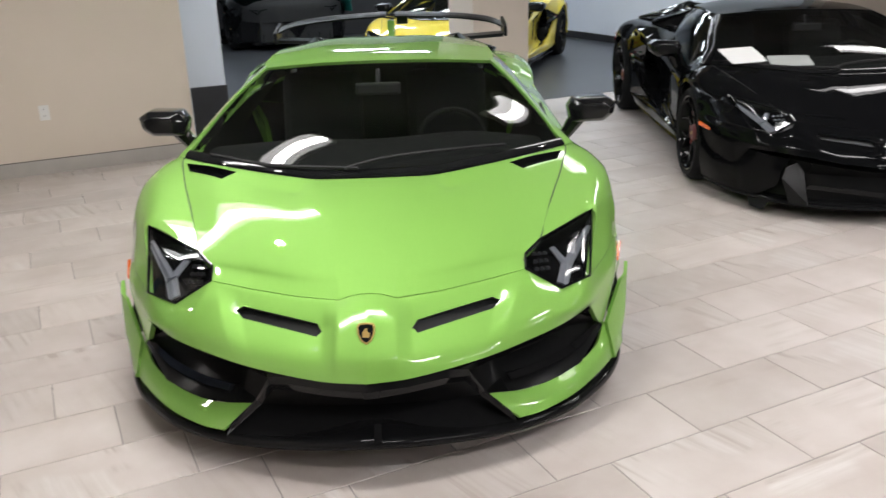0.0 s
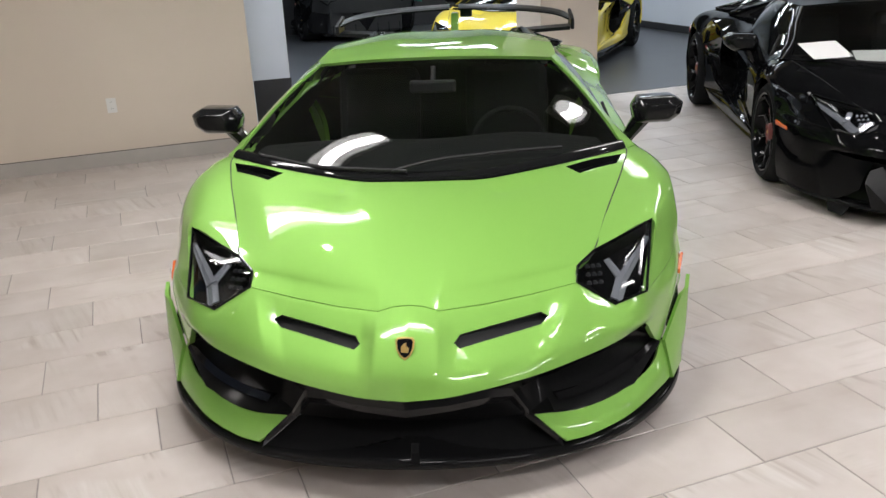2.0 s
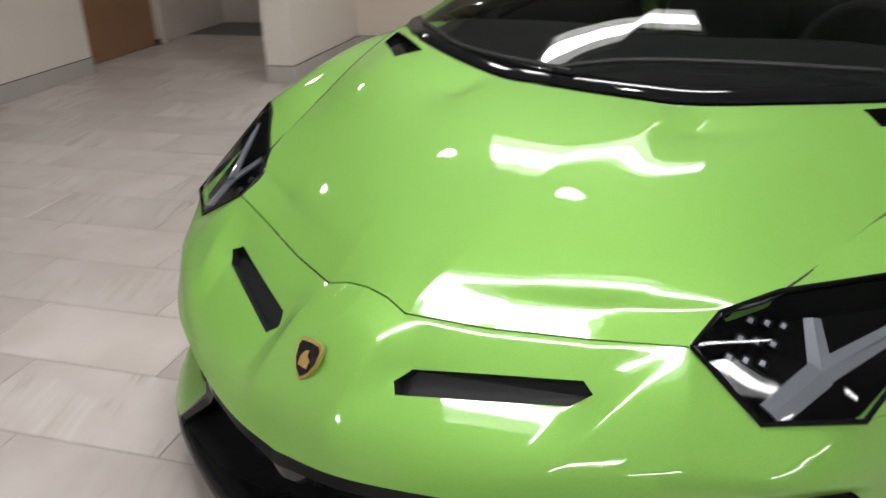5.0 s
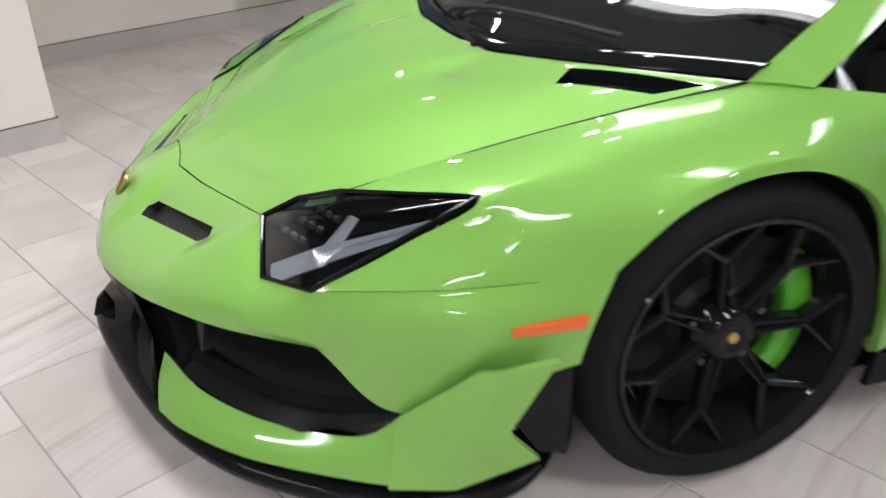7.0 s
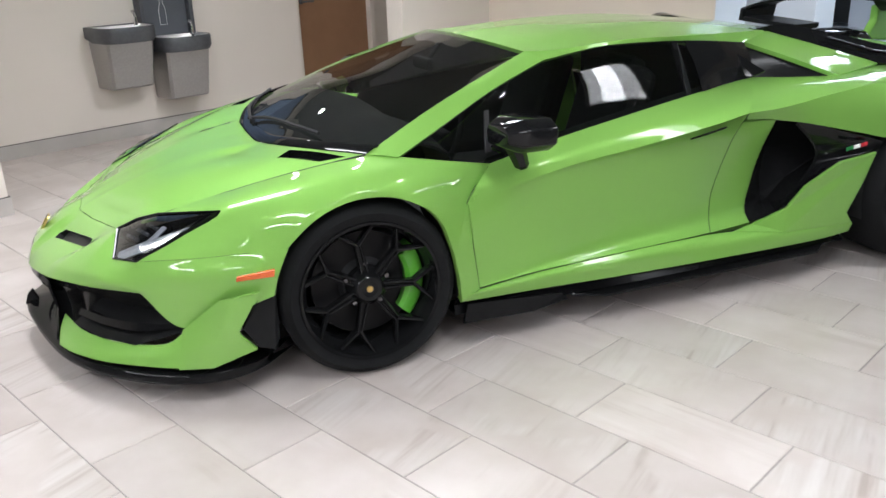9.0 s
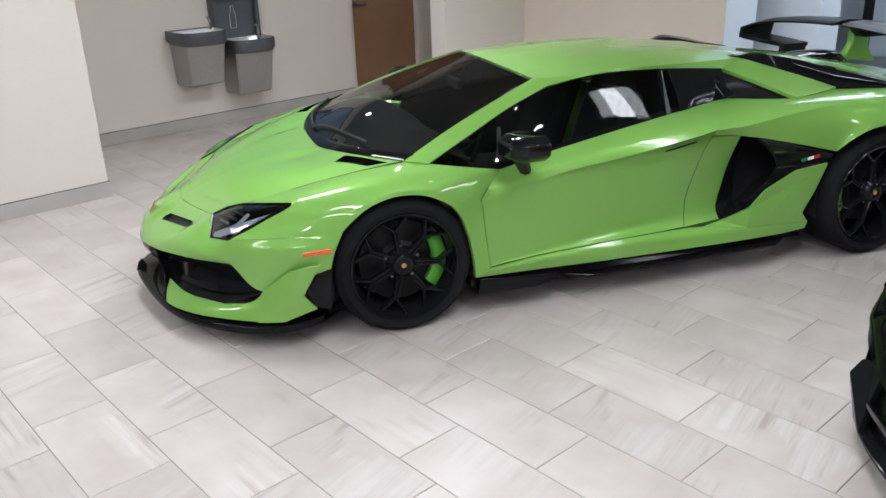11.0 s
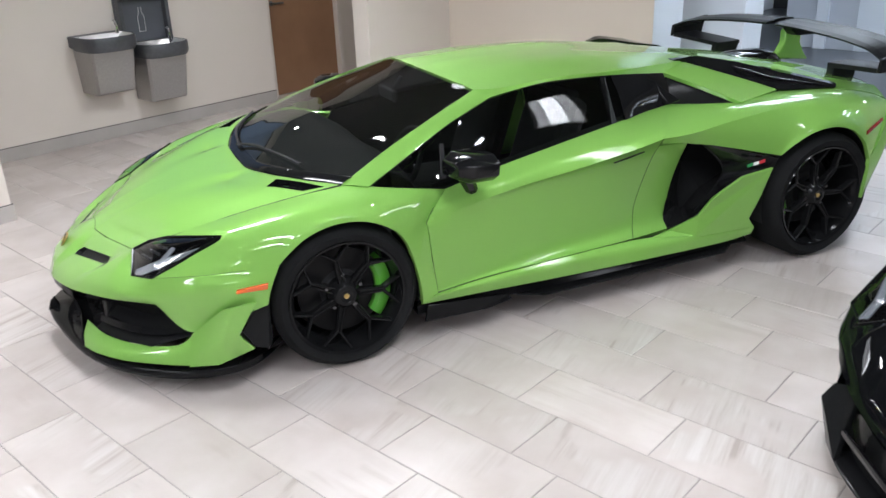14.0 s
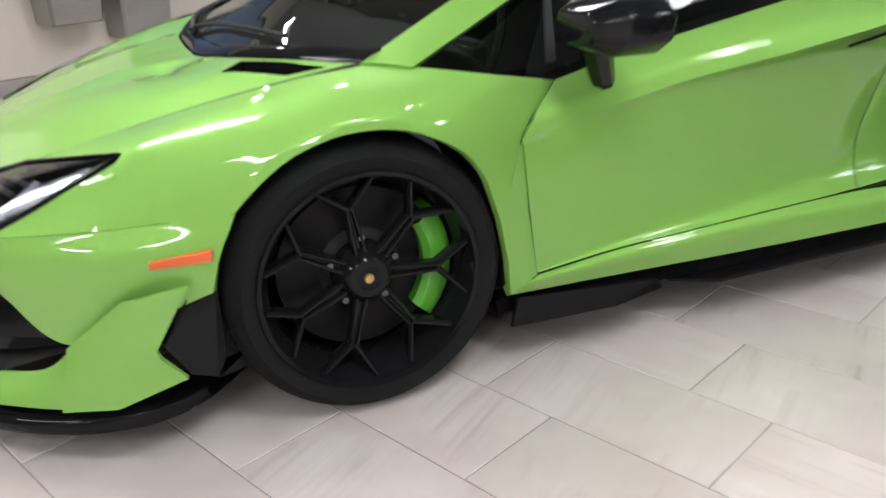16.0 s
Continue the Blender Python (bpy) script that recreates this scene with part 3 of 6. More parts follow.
# drinking fountain with two basins and a bottle filler
def basin(unit, v, top, low, mirror):
    """One basin with its tapered steel housing, projecting from the wall towards +x."""
    body = bmesh.new()
    rows = []
    for z, d, w in ((low, 0.27, 0.36), (low + 0.012, 0.285, 0.37), (top - 0.13, 0.34, 0.41), (top - 0.12, 0.34, 0.41)):
        rows.append([body.verts.new(p) for p in ((0, v - w / 2, z), (d - 0.02, v - w / 2, z), (d, v - w / 2 + 0.02, z), (d, v + w / 2 - 0.02, z), (d - 0.02, v + w / 2, z), (0, v + w / 2, z))])
    for r0, r1 in zip(rows, rows[1:]):
        for k in range(6):
            body.faces.new([r0[k - 1], r0[k], r1[k], r1[k - 1]])
    body.faces.new(rows[0][::-1]), body.faces.new(rows[-1])
    part("housing", body, STEEL, unit, "brushed steel housing")

    def outline(scale, z, lift=0.0):
        pts = []
        for a in np.linspace(-math.pi / 2, math.pi / 2, 13):
            pts.append((0.20 + 0.245 * scale * max(0, math.cos(a)) ** 0.55 + lift, v + 0.235 * scale * math.copysign(abs(math.sin(a)) ** 0.7, math.sin(a)), z))
        back = 0.0 if scale > 0.95 else 0.10
        return [(back, v - 0.235 * scale, z)] + pts + [(back, v + 0.235 * scale, z)]

    bm = bmesh.new()
    loops = [[bm.verts.new(p) for p in outline(*a)] for a in ((0.93, top - 0.125), (1.0, top - 0.09), (1.0, top - 0.012), (0.985, top - 0.003), (0.965, top), (0.935, top - 0.002), (0.88, top - 0.020), (0.70, top - 0.065), (0.50, top - 0.085))]
    for r0, r1 in zip(loops, loops[1:]):
        for k in range(len(r0)):
            bm.faces.new([r0[k - 1], r0[k], r1[k], r1[k - 1]])
    bm.faces.new(loops[0][::-1]), bm.faces.new(loops[-1])
    for f in bm.faces:
        f.material_index = 0
    bm.faces.ensure_lookup_table()
    n = len(loops[0])
    for f in list(bm.faces)[5 * n:8 * n] + [bm.faces[-1]]:
        f.material_index = 1
    bowl = smooth(part("bowl", bm, [DARK_STEEL, BOWL_STEEL], unit, "dark grey rimmed basin with a polished bowl"), 40)
    y = v + mirror * 0.17
    part("spout", tube([(0.13, y, top - 0.010), (0.13, y, top + 0.025), (0.135, y, top + 0.060), (0.155, y - mirror * 0.02, top + 0.100), (0.185, y - mirror * 0.045, top + 0.105)], [0.020, 0.016, 0.011, 0.010, 0.013]), CHROME, bowl)
    part("drain", lathe([(top - 0.084, 0.0), (top - 0.082, 0.03), (top - 0.084, 0.034)], None, 20, "z", (0.24, v, 0)), STEEL, bowl)


fountain = in_room(thing("drinking_fountain"), -4.05, 0, 0)
basin(fountain, 1.015, 0.965, 0.46, 1)
basin(fountain, 1.525, 0.845, 0.31, 1)
filler = part("filler_panel", box((0.05, 0.50, 0.74), (0.025, 1.495, 1.02), 0.006), FILLER_GREY, fountain, "dark grey bottle filler panel")
for v in (1.265, 1.725):
    part("filler_cheek", box((0.07, 0.04, 0.74), (0.082, v, 1.02), 0.008), DARK_STEEL, filler, "grey upright edge of the bottle filler")
part("filler_head", box((0.13, 0.50, 0.17), (0.095, 1.495, 1.31), 0.014), DARK_STEEL, filler, "grey head of the bottle filler")
part("filler_plate", box((0.004, 0.34, 0.045), (0.161, 1.50, 1.335), 0.001), STEEL, filler, "steel plate on the filler head")
part("filler_nozzle", lathe([(1.26, 0.012), (1.29, 0.014), (1.29, 0.0)], None, 16, "z", (0.115, 1.495, 0)), CHROME, filler)
bottle = [(0.055, y, z) for y, z in ((1.445, 0.93), (1.445, 1.06), (1.462, 1.10), (1.462, 1.14), (1.492, 1.14), (1.492, 1.10), (1.509, 1.06), (1.509, 0.93), (1.445, 0.93))]
part("bottle_mark", tube(bottle, 0.0025, None, 4), WHITE_MARK, filler, "white outline of a bottle")
tagged(fountain, "steel drinking fountain with two basins and bottle filler on the wall", "drinking fountain")


# ---------------------------------------------------------------- the sports car
# Built with its nose towards -y, its front axle over the origin and its left side at +x.
HOOD_HOLLOW = 0.020
HOOD_FRONT = [(0, -0.966, 0.531), (0.05, -0.967, 0.526), (0.097, -0.974, 0.513), (0.24, -0.93, 0.514), (0.40, -0.872, 0.524), (0.551, -0.83, 0.546)]
HOOD_SIDE = [(0.551, -0.83, 0.546), (0.559, -0.757, 0.576), (0.62, -0.685, 0.603), (0.70, -0.43, 0.681), (0.77, -0.22, 0.739), (0.826, -0.02, 0.783), (0.835, 0.045, 0.792)]
SCREEN_BASE = [(0, -0.255, 0.750), (0.13, -0.253, 0.751), (0.25, -0.245, 0.753), (0.45, -0.19, 0.772), (0.66, -0.09, 0.788), (0.835, 0.045, 0.792)]
SCREEN_TOP = [(0, 0.765, 1.107), (0.20, 0.77, 1.104), (0.40, 0.785, 1.095), (0.575, 0.81, 1.083)]
PILLAR_IN = [(0.835, 0.045, 0.792), (0.755, 0.30, 0.905), (0.665, 0.57, 1.005), (0.575, 0.81, 1.083)]
PILLAR_OUT = [(0.89, 0.15, 0.782), (0.80, 0.37, 0.868), (0.715, 0.62, 0.972), (0.635, 0.87, 1.052)]
ROOF_SIDE = [(0.635, 0.87, 1.052), (0.612, 1.15, 1.087), (0.595, 1.45, 1.088), (0.565, 1.72, 1.072), (0.507, 1.976, 1.045)]
BELT = [(0.89, 0.15, 0.782), (0.905, 0.30, 0.757), (0.896, 0.50, 0.728), (0.86, 0.82, 0.782), (0.79, 1.36, 0.862), (0.70, 1.70, 0.893), (0.635, 1.93, 0.905)]
LAMP_LOW = [(0.551, -0.83, 0.546), (0.675, -0.857, 0.477), (0.789, -0.785, 0.493)]
NOSE_LOW = [(0, -1.206, 0.317), (0.126, -1.195, 0.324), (0.25, -1.165, 0.337), (0.38, -1.117, 0.350), (0.50, -1.06, 0.366), (0.66, -0.945, 0.378), (0.791, -0.79, 0.378)]


def on_line(points, n, kind=spline):
    """n points at even distances along a curve."""
    p = kind(points, 160)
    d = np.r_[0, np.cumsum(np.linalg.norm(np.diff(p, axis=0), axis=1))]
    s = np.linspace(0, d[-1], n)
    return np.stack([np.interp(s, d, p[:, k]) for k in range(3)], 1)


def cut_hole(bm, outline, way, depth, reach=0.45):
    """Cuts an outline, seen along way, out of a skin; returns the duct that leads in from its edge."""
    way = Vector(way).normalized()
    pts = [Vector(q) for q in outline]
    mid = sum(pts, Vector()) / len(pts)
    planes = []
    for k in range(len(pts)):
        n = (pts[k] - pts[k - 1]).cross(way).normalized()
        planes.append((pts[k], n if n.dot(mid - pts[k]) > 0 else -n))
    for co, n in planes:
        faces = [q for q in bm.faces if (q.calc_center_median() - mid).length < reach]
        geom = list({e for q in faces for e in q.edges}) + list({v for q in faces for v in q.verts}) + faces
        bmesh.ops.bisect_plane(bm, geom=geom, plane_co=co, plane_no=n, dist=1e-5)
    inside = [q for q in bm.faces if (q.calc_center_median() - mid).length < reach and all((q.calc_center_median() - co).dot(n) > 0 for co, n in planes)]
    chosen = set(inside)
    edge = [e for q in inside for e in q.edges if any(f not in chosen for f in e.link_faces)]
    duct = bmesh.new()
    for e in edge:
        a, b = (v.co.copy() for v in e.verts)
        duct.faces.new([duct.verts.new(q) for q in (a, b, b + way * depth, a + way * depth)])
    bmesh.ops.remove_doubles(duct, verts=duct.verts, dist=1e-5)
    duct.faces.new([duct.verts.new(q + way * depth * 0.8) for q in pts])
    bmesh.ops.delete(bm, geom=inside, context="FACES")
    return duct


def wheel(name, radius, width, rim_radius, disc_radius, caliper, label, turn=0.0):
    """A wheel round the x axis with its outer face towards +x."""
    w = new(name)
    h = width / 2
    r, q = radius, rim_radius
    tyre = lathe([(-h + 0.01, q), (-h, q + 0.015), (-h - 0.004, (q + r) / 2), (-h + 0.012, r - 0.02), (-h + 0.035, r - 0.003), (0, r),
                  (h - 0.035, r - 0.003), (h - 0.012, r - 0.02), (h + 0.004, (q + r) / 2), (h, q + 0.015), (h - 0.01, q)], steps=72)
    smooth(part("tyre", tyre, RUBBER, w), 50)
    rim = lathe([(h - 0.006, q + 0.006), (h, q + 0.002), (h - 0.004, q - 0.008), (h - 0.03, q - 0.016), (h - 0.05, q - 0.03), (-h + 0.02, q - 0.03), (-h + 0.01, q)], steps=72)
    smooth(part("rim", rim, WHEEL_BLACK, w, "gloss black rim"), 40)
    # seven forked spokes, each a pair of ribs over a sunk web
    face = h - 0.035
    drop = Vector((1, 0, 0))
    for k in range(7):
        a = k * 2 * math.pi / 7 + 1.745
        bm = bmesh.new()

        def pt(rr, ang, x):
            return (x, rr * math.cos(a + ang), rr * math.sin(a + ang))

        def rib(start, end, w0, w1, depth=0.032, shift0=0.0, shift1=0.0):
            p0, p1 = Vector(pt(*start)), Vector(pt(*end))
            side = drop.cross(p1 - p0).normalized()
            ring = []
            for p, hw in ((p0 + side * shift0, w0), (p1 + side * shift1, w1)):
                ring.append([bm.verts.new(v) for v in (p + side * hw * 0.45, p + side * hw - drop * 0.007, p + side * hw * 0.9 - drop * depth,
                                                       p - side * hw * 0.9 - drop * depth, p - side * hw - drop * 0.007, p - side * hw * 0.45)])
            for i in range(6):
                bm.faces.new([ring[0][i - 1], ring[0][i], ring[1][i], ring[1][i - 1]])
            bm.faces.new(ring[0]), bm.faces.new(ring[1][::-1])

        fork = q * 0.68
        for t in (-1, 1):
            rib((0.040, 0, face - 0.016), (fork, 0, face - 0.004), 0.0075, 0.0055, 0.034, 0.0125 * t, 0.0065 * t)
            rib((fork - 0.006, 0.01 * t, face - 0.004), (q - 0.014, 0.265 * t, face + 0.018), 0.0085, 0.0065, 0.036)
        rib((0.040, 0, face - 0.028), (fork, 0, face - 0.014), 0.013, 0.008, 0.02)
        part("spoke", bm, WHEEL_BLACK, w)
    hub = lathe([(face - 0.07, 0.078), (face - 0.030, 0.074), (face - 0.018, 0.062), (face - 0.006, 0.056), (face + 0.002, 0.046), (face + 0.004, 0.030), (face + 0.001, 0.024), (face + 0.001, 0.0)], steps=40)
    smooth(part("hub", hub, WHEEL_BLACK, w), 30)
    for k in range(5):
        t = k * 2 * math.pi / 5 + 0.3
        part("wheel_bolt", lathe([(face - 0.026, 0.0), (face - 0.026, 0.009), (face - 0.012, 0.008), (face - 0.012, 0.0)], None, 10, "x", (0, 0.082 * math.cos(t), 0.082 * math.sin(t))), CHROME_DARK, w)
    part("hub_badge", lathe([(face + 0.001, 0.0125), (face + 0.005, 0.010), (face + 0.005, 0.0)], steps=20), GOLD, w, "small gold hub badge")
    disc = lathe([(-0.02, 0.09), (0.012, 0.09), (0.012, disc_radius), (-0.02, disc_radius)], steps=60)
    part("brake_disc", disc, DISC, w)
    bell = lathe([(0.012, 0.1), (0.03, 0.085), (0.03, 0.0)], steps=36)
    part("disc_bell", bell, MATT_BLACK, w)
    bm = bmesh.new()
    arc = np.linspace(-0.74, 0.62, 13)
    sect = []
    for a in arc:
        taper = 1 - 0.25 * abs(a + 0.05) ** 2
        o, i = disc_radius + 0.024, disc_radius - 0.046 * taper
        sect.append([bm.verts.new((x, rr * math.cos(a + turn), rr * math.sin(a + turn))) for x, rr in ((-0.04, o), (0.04, o), (0.055, o - 0.02), (0.055, i + 0.015), (0.042, i), (-0.04, i))])
    for s0, s1 in zip(sect, sect[1:]):
        for k in range(6):
            bm.faces.new([s0[k - 1], s0[k], s1[k], s1[k - 1]])
    bm.faces.new(sect[0]), bm.faces.new(sect[-1][::-1])
    smooth(part("caliper", bm, caliper, w, label), 40)
    return w


def sports_car(paint_mat, caliper, caliper_label, wing=True):
    car = thing("sports_car")

    # hood: a raised middle, and behind it two creased hollows that widen towards the screen
    n, k = 90, 64
    front, rear, side = on_line(HOOD_FRONT, n, polyline), on_line(SCREEN_BASE, n), on_line(HOOD_SIDE, k)
    mid = on_line([(0, -0.966, 0.531), (0, -0.90, 0.563), (0, -0.83, 0.590), (0, -0.70, 0.637), (0, -0.55, 0.689), (0, -0.46, 0.714), (0, -0.36, 0.734), (0, -0.255, 0.750)], k)
    g = coons(front, rear, mid, side)
    u, v = np.linspace(0, 1, n)[None, :], np.linspace(0, 1, k)[:, None]
    g[:, :, 2] += 0.017 * np.sin(np.pi * v) * np.sin(np.pi * u) + 0.006 * (1 - np.exp(-v / 0.14)) * (1 - v) * (1 - u**3)
    back = np.clip((g[:, :, 1] + 0.72) / 0.36, 0, 1)
    inner, wide = 0.235 + 0.06 * back, 0.03 + 0.31 * back
    far = (g[:, :, 0] - inner) / wide
    hollow = np.clip((g[:, :, 0] - inner + 0.05) / 0.05, 0, 1) * np.clip(1 - far, 0, 1)
    g[:, :, 2] -= HOOD_HOLLOW * back ** 1.4 * hollow * np.clip((1 - v) / 0.16, 0, 1)
    whole = np.concatenate([flip(g)[:, :0:-1], g], 1)
    for _ in range(9):
        whole[1:-1, 1:-1, 2] += 0.5 * ((whole[:-2, 1:-1, 2] + whole[2:, 1:-1, 2] + whole[1:-1, :-2, 2] + whole[1:-1, 2:, 2]) / 4 - whole[1:-1, 1:-1, 2])
    calm = (1 - np.concatenate([back[:, :0:-1], back], 1)[1:-1, 1:-1]) ** 0.5
    for _ in range(150):
        whole[1:-1, 1:-1, 2] += 0.8 * calm * ((whole[:-2, 1:-1, 2] + whole[2:, 1:-1, 2] + whole[1:-1, :-2, 2] + whole[1:-1, 2:, 2]) / 4 - whole[1:-1, 1:-1, 2])
    bm = sheet(whole, 0.02, 0.0034, None, (0, -0.3, 1))
    ducts = [cut_hole(bm, [(0.615 * q, -0.236, 0.76), (0.565 * q, -0.178, 0.77), (0.808 * q, -0.022, 0.79), (0.775 * q, -0.112, 0.78)], (0, 0, -1), 0.03, 0.35) for q in (1, -1)]
    smooth(part("hood", bm, paint_mat, car), 40)
    for duct in ducts:
        part("screen_vent", duct, GLOSS_BLACK, car, "black triangular vent ahead of the windscreen")

    for q in (1, -1):
        part("shut_line", tube((on_line(HOOD_SIDE, 40) - (0, 0, 0.0025)) * (q, 1, 1), 0.0036, None, 6), MATT_BLACK, car)
    seam = on_line(HOOD_FRONT, 30, polyline) - (0, 0, 0.006)
    part("shut_line", tube(np.concatenate([flip(seam)[:0:-1], seam]), 0.004, None, 6), MATT_BLACK, car)

    # nose: from the hood seam and the lamps' lower edges down to the intake
    top = np.concatenate([on_line(HOOD_FRONT, 111, polyline), on_line(LAMP_LOW, 40, polyline)[1:]])
    low = on_line(NOSE_LOW, 150)
    left = on_line([(0, -0.966, 0.531), (0, -1.04, 0.495), (0, -1.106, 0.446), (0, -1.170, 0.387), (0, -1.206, 0.317)], 64)
    right = on_line([(0.789, -0.785, 0.493), (0.80, -0.80, 0.45), (0.805, -0.805, 0.41), (0.791, -0.79, 0.378)], 64)
    g = coons(top, low, left, right)
    u, v = np.linspace(0, 1, 150)[None, :], np.linspace(0, 1, 64)[:, None]
    g[:, :, 1] -= 0.016 * np.sin(np.pi * v) * np.clip(u * 2.2, 0, 1) * (1 - np.clip((u - 0.72) / 0.28, 0, 1))
    # folded hollows round the nose slots, and the raised blade between them
    x = g[:, :, 0]
    across = np.minimum(np.clip((x - 0.100) / 0.046, 0, 1), np.clip((0.535 - 0.10 * v - x) / 0.070, 0, 1))
    deep = np.minimum(np.clip((v - 0.03) / 0.30, 0, 1), np.clip((0.93 - v) / 0.56, 0, 1))
    g += np.array((0, 0.62, -0.78)) * (0.023 * across * deep)[:, :, None]
    g += np.array((0, -0.8, 0.3)) * (0.004 * np.clip((0.112 - x) / 0.012, 0, 1) * np.clip(v / 0.2, 0, 1) * np.clip((1 - v) / 0.25, 0, 1))[:, :, None]
    for _ in range(3):
        g[1:-1, 1:-1] += 0.5 * ((g[:-2, 1:-1] + g[2:, 1:-1] + g[1:-1, :-2] + g[1:-1, 2:]) / 4 - g[1:-1, 1:-1])
    # the bumper corners carry the marker lamps
    corner = loft([[(0.789, -0.785, 0.493), (0.905, -0.56, 0.512), (0.990, -0.292, 0.535)], [(0.797, -0.80, 0.43), (0.924, -0.587, 0.435), (0.999, -0.335, 0.45)],
                   [(0.791, -0.79, 0.378), (0.875, -0.651, 0.252), (0.998, -0.360, 0.372)]], 40, 64)
    g = np.concatenate([g, corner[:, 1:]], 1)
    weight = np.exp(-((np.arange(g.shape[1]) - 149) / 14.0) ** 2)[None, :, None] * np.sin(np.pi * np.linspace(0, 1, 64))[:, None, None] ** 2
    for _ in range(40):
        soft = g.copy()
        soft[:, 1:-1] = (g[:, :-2] + g[:, 2:]) / 2
        g += weight * (soft - g)
    whole = np.concatenate([flip(g)[:, :0:-1], g], 1)
    bm = sheet(whole, 0.02, 0.0, None, (0, -1, 0.3))
    slot = [(0.148, -1.083, 0.462), (0.166, -1.060, 0.482), (0.425, -0.948, 0.505), (0.450, -0.958, 0.495), (0.424, -0.986, 0.478), (0.166, -1.097, 0.448)]
    ducts = [cut_hole(bm, [(q[0] * side, q[1], q[2]) for q in slot], (0, 0.75, -0.66), 0.07) for side in (1, -1)]
    smooth(part("nose", bm, paint_mat, car), 50)
    for duct in ducts:
        part("nose_duct", duct, MESH_GREY, car, "dark grey slot in the nose")

    # front wing over the wheel
    a = [(0.62, -0.685, 0.603), (0.665, -0.54, 0.650), (0.70, -0.43, 0.681), (0.755, -0.27, 0.726), (0.812, -0.07, 0.772), (0.842, 0.07, 0.790),
         (0.895, 0.20, 0.776), (0.903, 0.36, 0.748), (0.898, 0.505, 0.722), (0.968, 0.383, 0.604), (0.967, 0.402, 0.42), (0.963, 0.427, 0.248)]
    b = [(0.85, -0.49, 0.652), (0.862, -0.42, 0.682), (0.873, -0.33, 0.712), (0.893, -0.19, 0.748), (0.925, 0.00, 0.772), (0.938, 0.11, 0.770),
         (0.945, 0.20, 0.757), (0.945, 0.33, 0.712), (0.925, 0.45, 0.685), (0.976, 0.362, 0.545), (0.973, 0.385, 0.39), (0.967, 0.405, 0.240)]
    b2 = [(0.832, -0.62, 0.578), (0.905, -0.46, 0.610), (0.945, -0.33, 0.645), (0.97, -0.18, 0.712), (0.985, 0.00, 0.736), (0.986, 0.11, 0.722),
          (0.982, 0.20, 0.700), (0.973, 0.30, 0.655), (0.957, 0.385, 0.630), (0.984, 0.345, 0.50), (0.979, 0.367, 0.365), (0.971, 0.385, 0.232)]
    b3 = [(0.812, -0.700, 0.535), (0.905, -0.51, 0.560), (0.967, -0.32, 0.588), (0.985, -0.205, 0.665), (0.998, -0.010, 0.716), (0.998, 0.11, 0.692),
          (0.996, 0.20, 0.657), (0.991, 0.28, 0.597), (0.982, 0.33, 0.557), (0.991, 0.328, 0.46), (0.984, 0.350, 0.337), (0.974, 0.365, 0.223)]
    c = [(0.789, -0.785, 0.493), (0.905, -0.56, 0.512), (0.990, -0.292, 0.535), (0.998, -0.215, 0.622), (1.006, -0.015, 0.692), (1.005, 0.11, 0.667),
         (1.004, 0.20, 0.618), (1.001, 0.265, 0.545), (0.999, 0.29, 0.49), (0.996, 0.312, 0.42), (0.988, 0.335, 0.31), (0.977, 0.345, 0.214)]
    rows = np.array([np.concatenate([spline(r[:9], 49), polyline(r[8:], 19)[1:]]) for r in (a, b, b2, b3, c)])
    arch = np.array(on_line([(0.990, -0.292, 0.535), (0.998, -0.249, 0.579), (1.0, -0.204, 0.615), (1.002, -0.156, 0.644), (1.004, -0.077, 0.671), (1.006, 0.002, 0.679),
                             (1.006, 0.082, 0.670), (1.005, 0.148, 0.646), (1.004, 0.205, 0.614), (1.003, 0.24, 0.584), (1.001, 0.272, 0.537), (0.999, 0.290, 0.490)], 80))
    for q in range(13, 48):
        rows[-1][q] = [np.interp(rows[-1][q][1], arch[:, 1], arch[:, n]) for n in (0, 1, 2)]
    for q in (1, -1):
        part("shut_line", tube((spline(c[:3], 20) - (0.0015, 0, 0)) * (q, 1, 1), 0.0013, None, 6), MATT_BLACK, car)
    skin = spline(rows, 20)
    ease = (0.5 * np.clip((np.arange(20) / 3), 0, 1) * np.clip((16 - np.arange(20)) / 7, 0, 1))[:, None, None]
    start = np.interp(np.arange(20), (0, 7, 9, 16, 19), (3, 3, 0, 0, 3))[:, None]
    along = np.clip((np.arange(1, 44)[None] - start) / (3 + 2 * start), 0, 1)[:, :, None]
    for _ in range(60):
        skin[:, 1:44] += along * ease * ((skin[:, :43] + skin[:, 2:45]) / 2 - skin[:, 1:44])
    for _ in range(10):
        skin[1:-1, 1:44] += along[1:-1] * 0.4 * np.clip((17 - np.arange(1, 19)) / 6, 0, 1)[:, None, None] * ((skin[:-2, 1:44] + skin[2:, 1:44]) / 2 - skin[1:-1, 1:44])
    panel("front_wing", skin, paint_mat, car, "", 0.02, 0.0012, (1, 0, 0.6))
    both_plates("side_marker", [(0.967, -0.478, 0.432), (1.003, -0.352, 0.444), (1.006, -0.349, 0.470), (0.970, -0.475, 0.449)], 0.012, ORANGE, car, "orange side marker lamp", 0.002)

    # screen, pillars, roof
    g = coons(on_line(SCREEN_BASE, 96), on_line(SCREEN_TOP, 96), on_line([(0, -0.255, 0.75), (0, 0.05, 0.905), (0, 0.40, 0.990), (0, 0.765, 1.107)], 32), on_line(PILLAR_IN, 32))
    u, v = np.linspace(0, 1, 96)[None, :], np.linspace(0, 1, 32)[:, None]
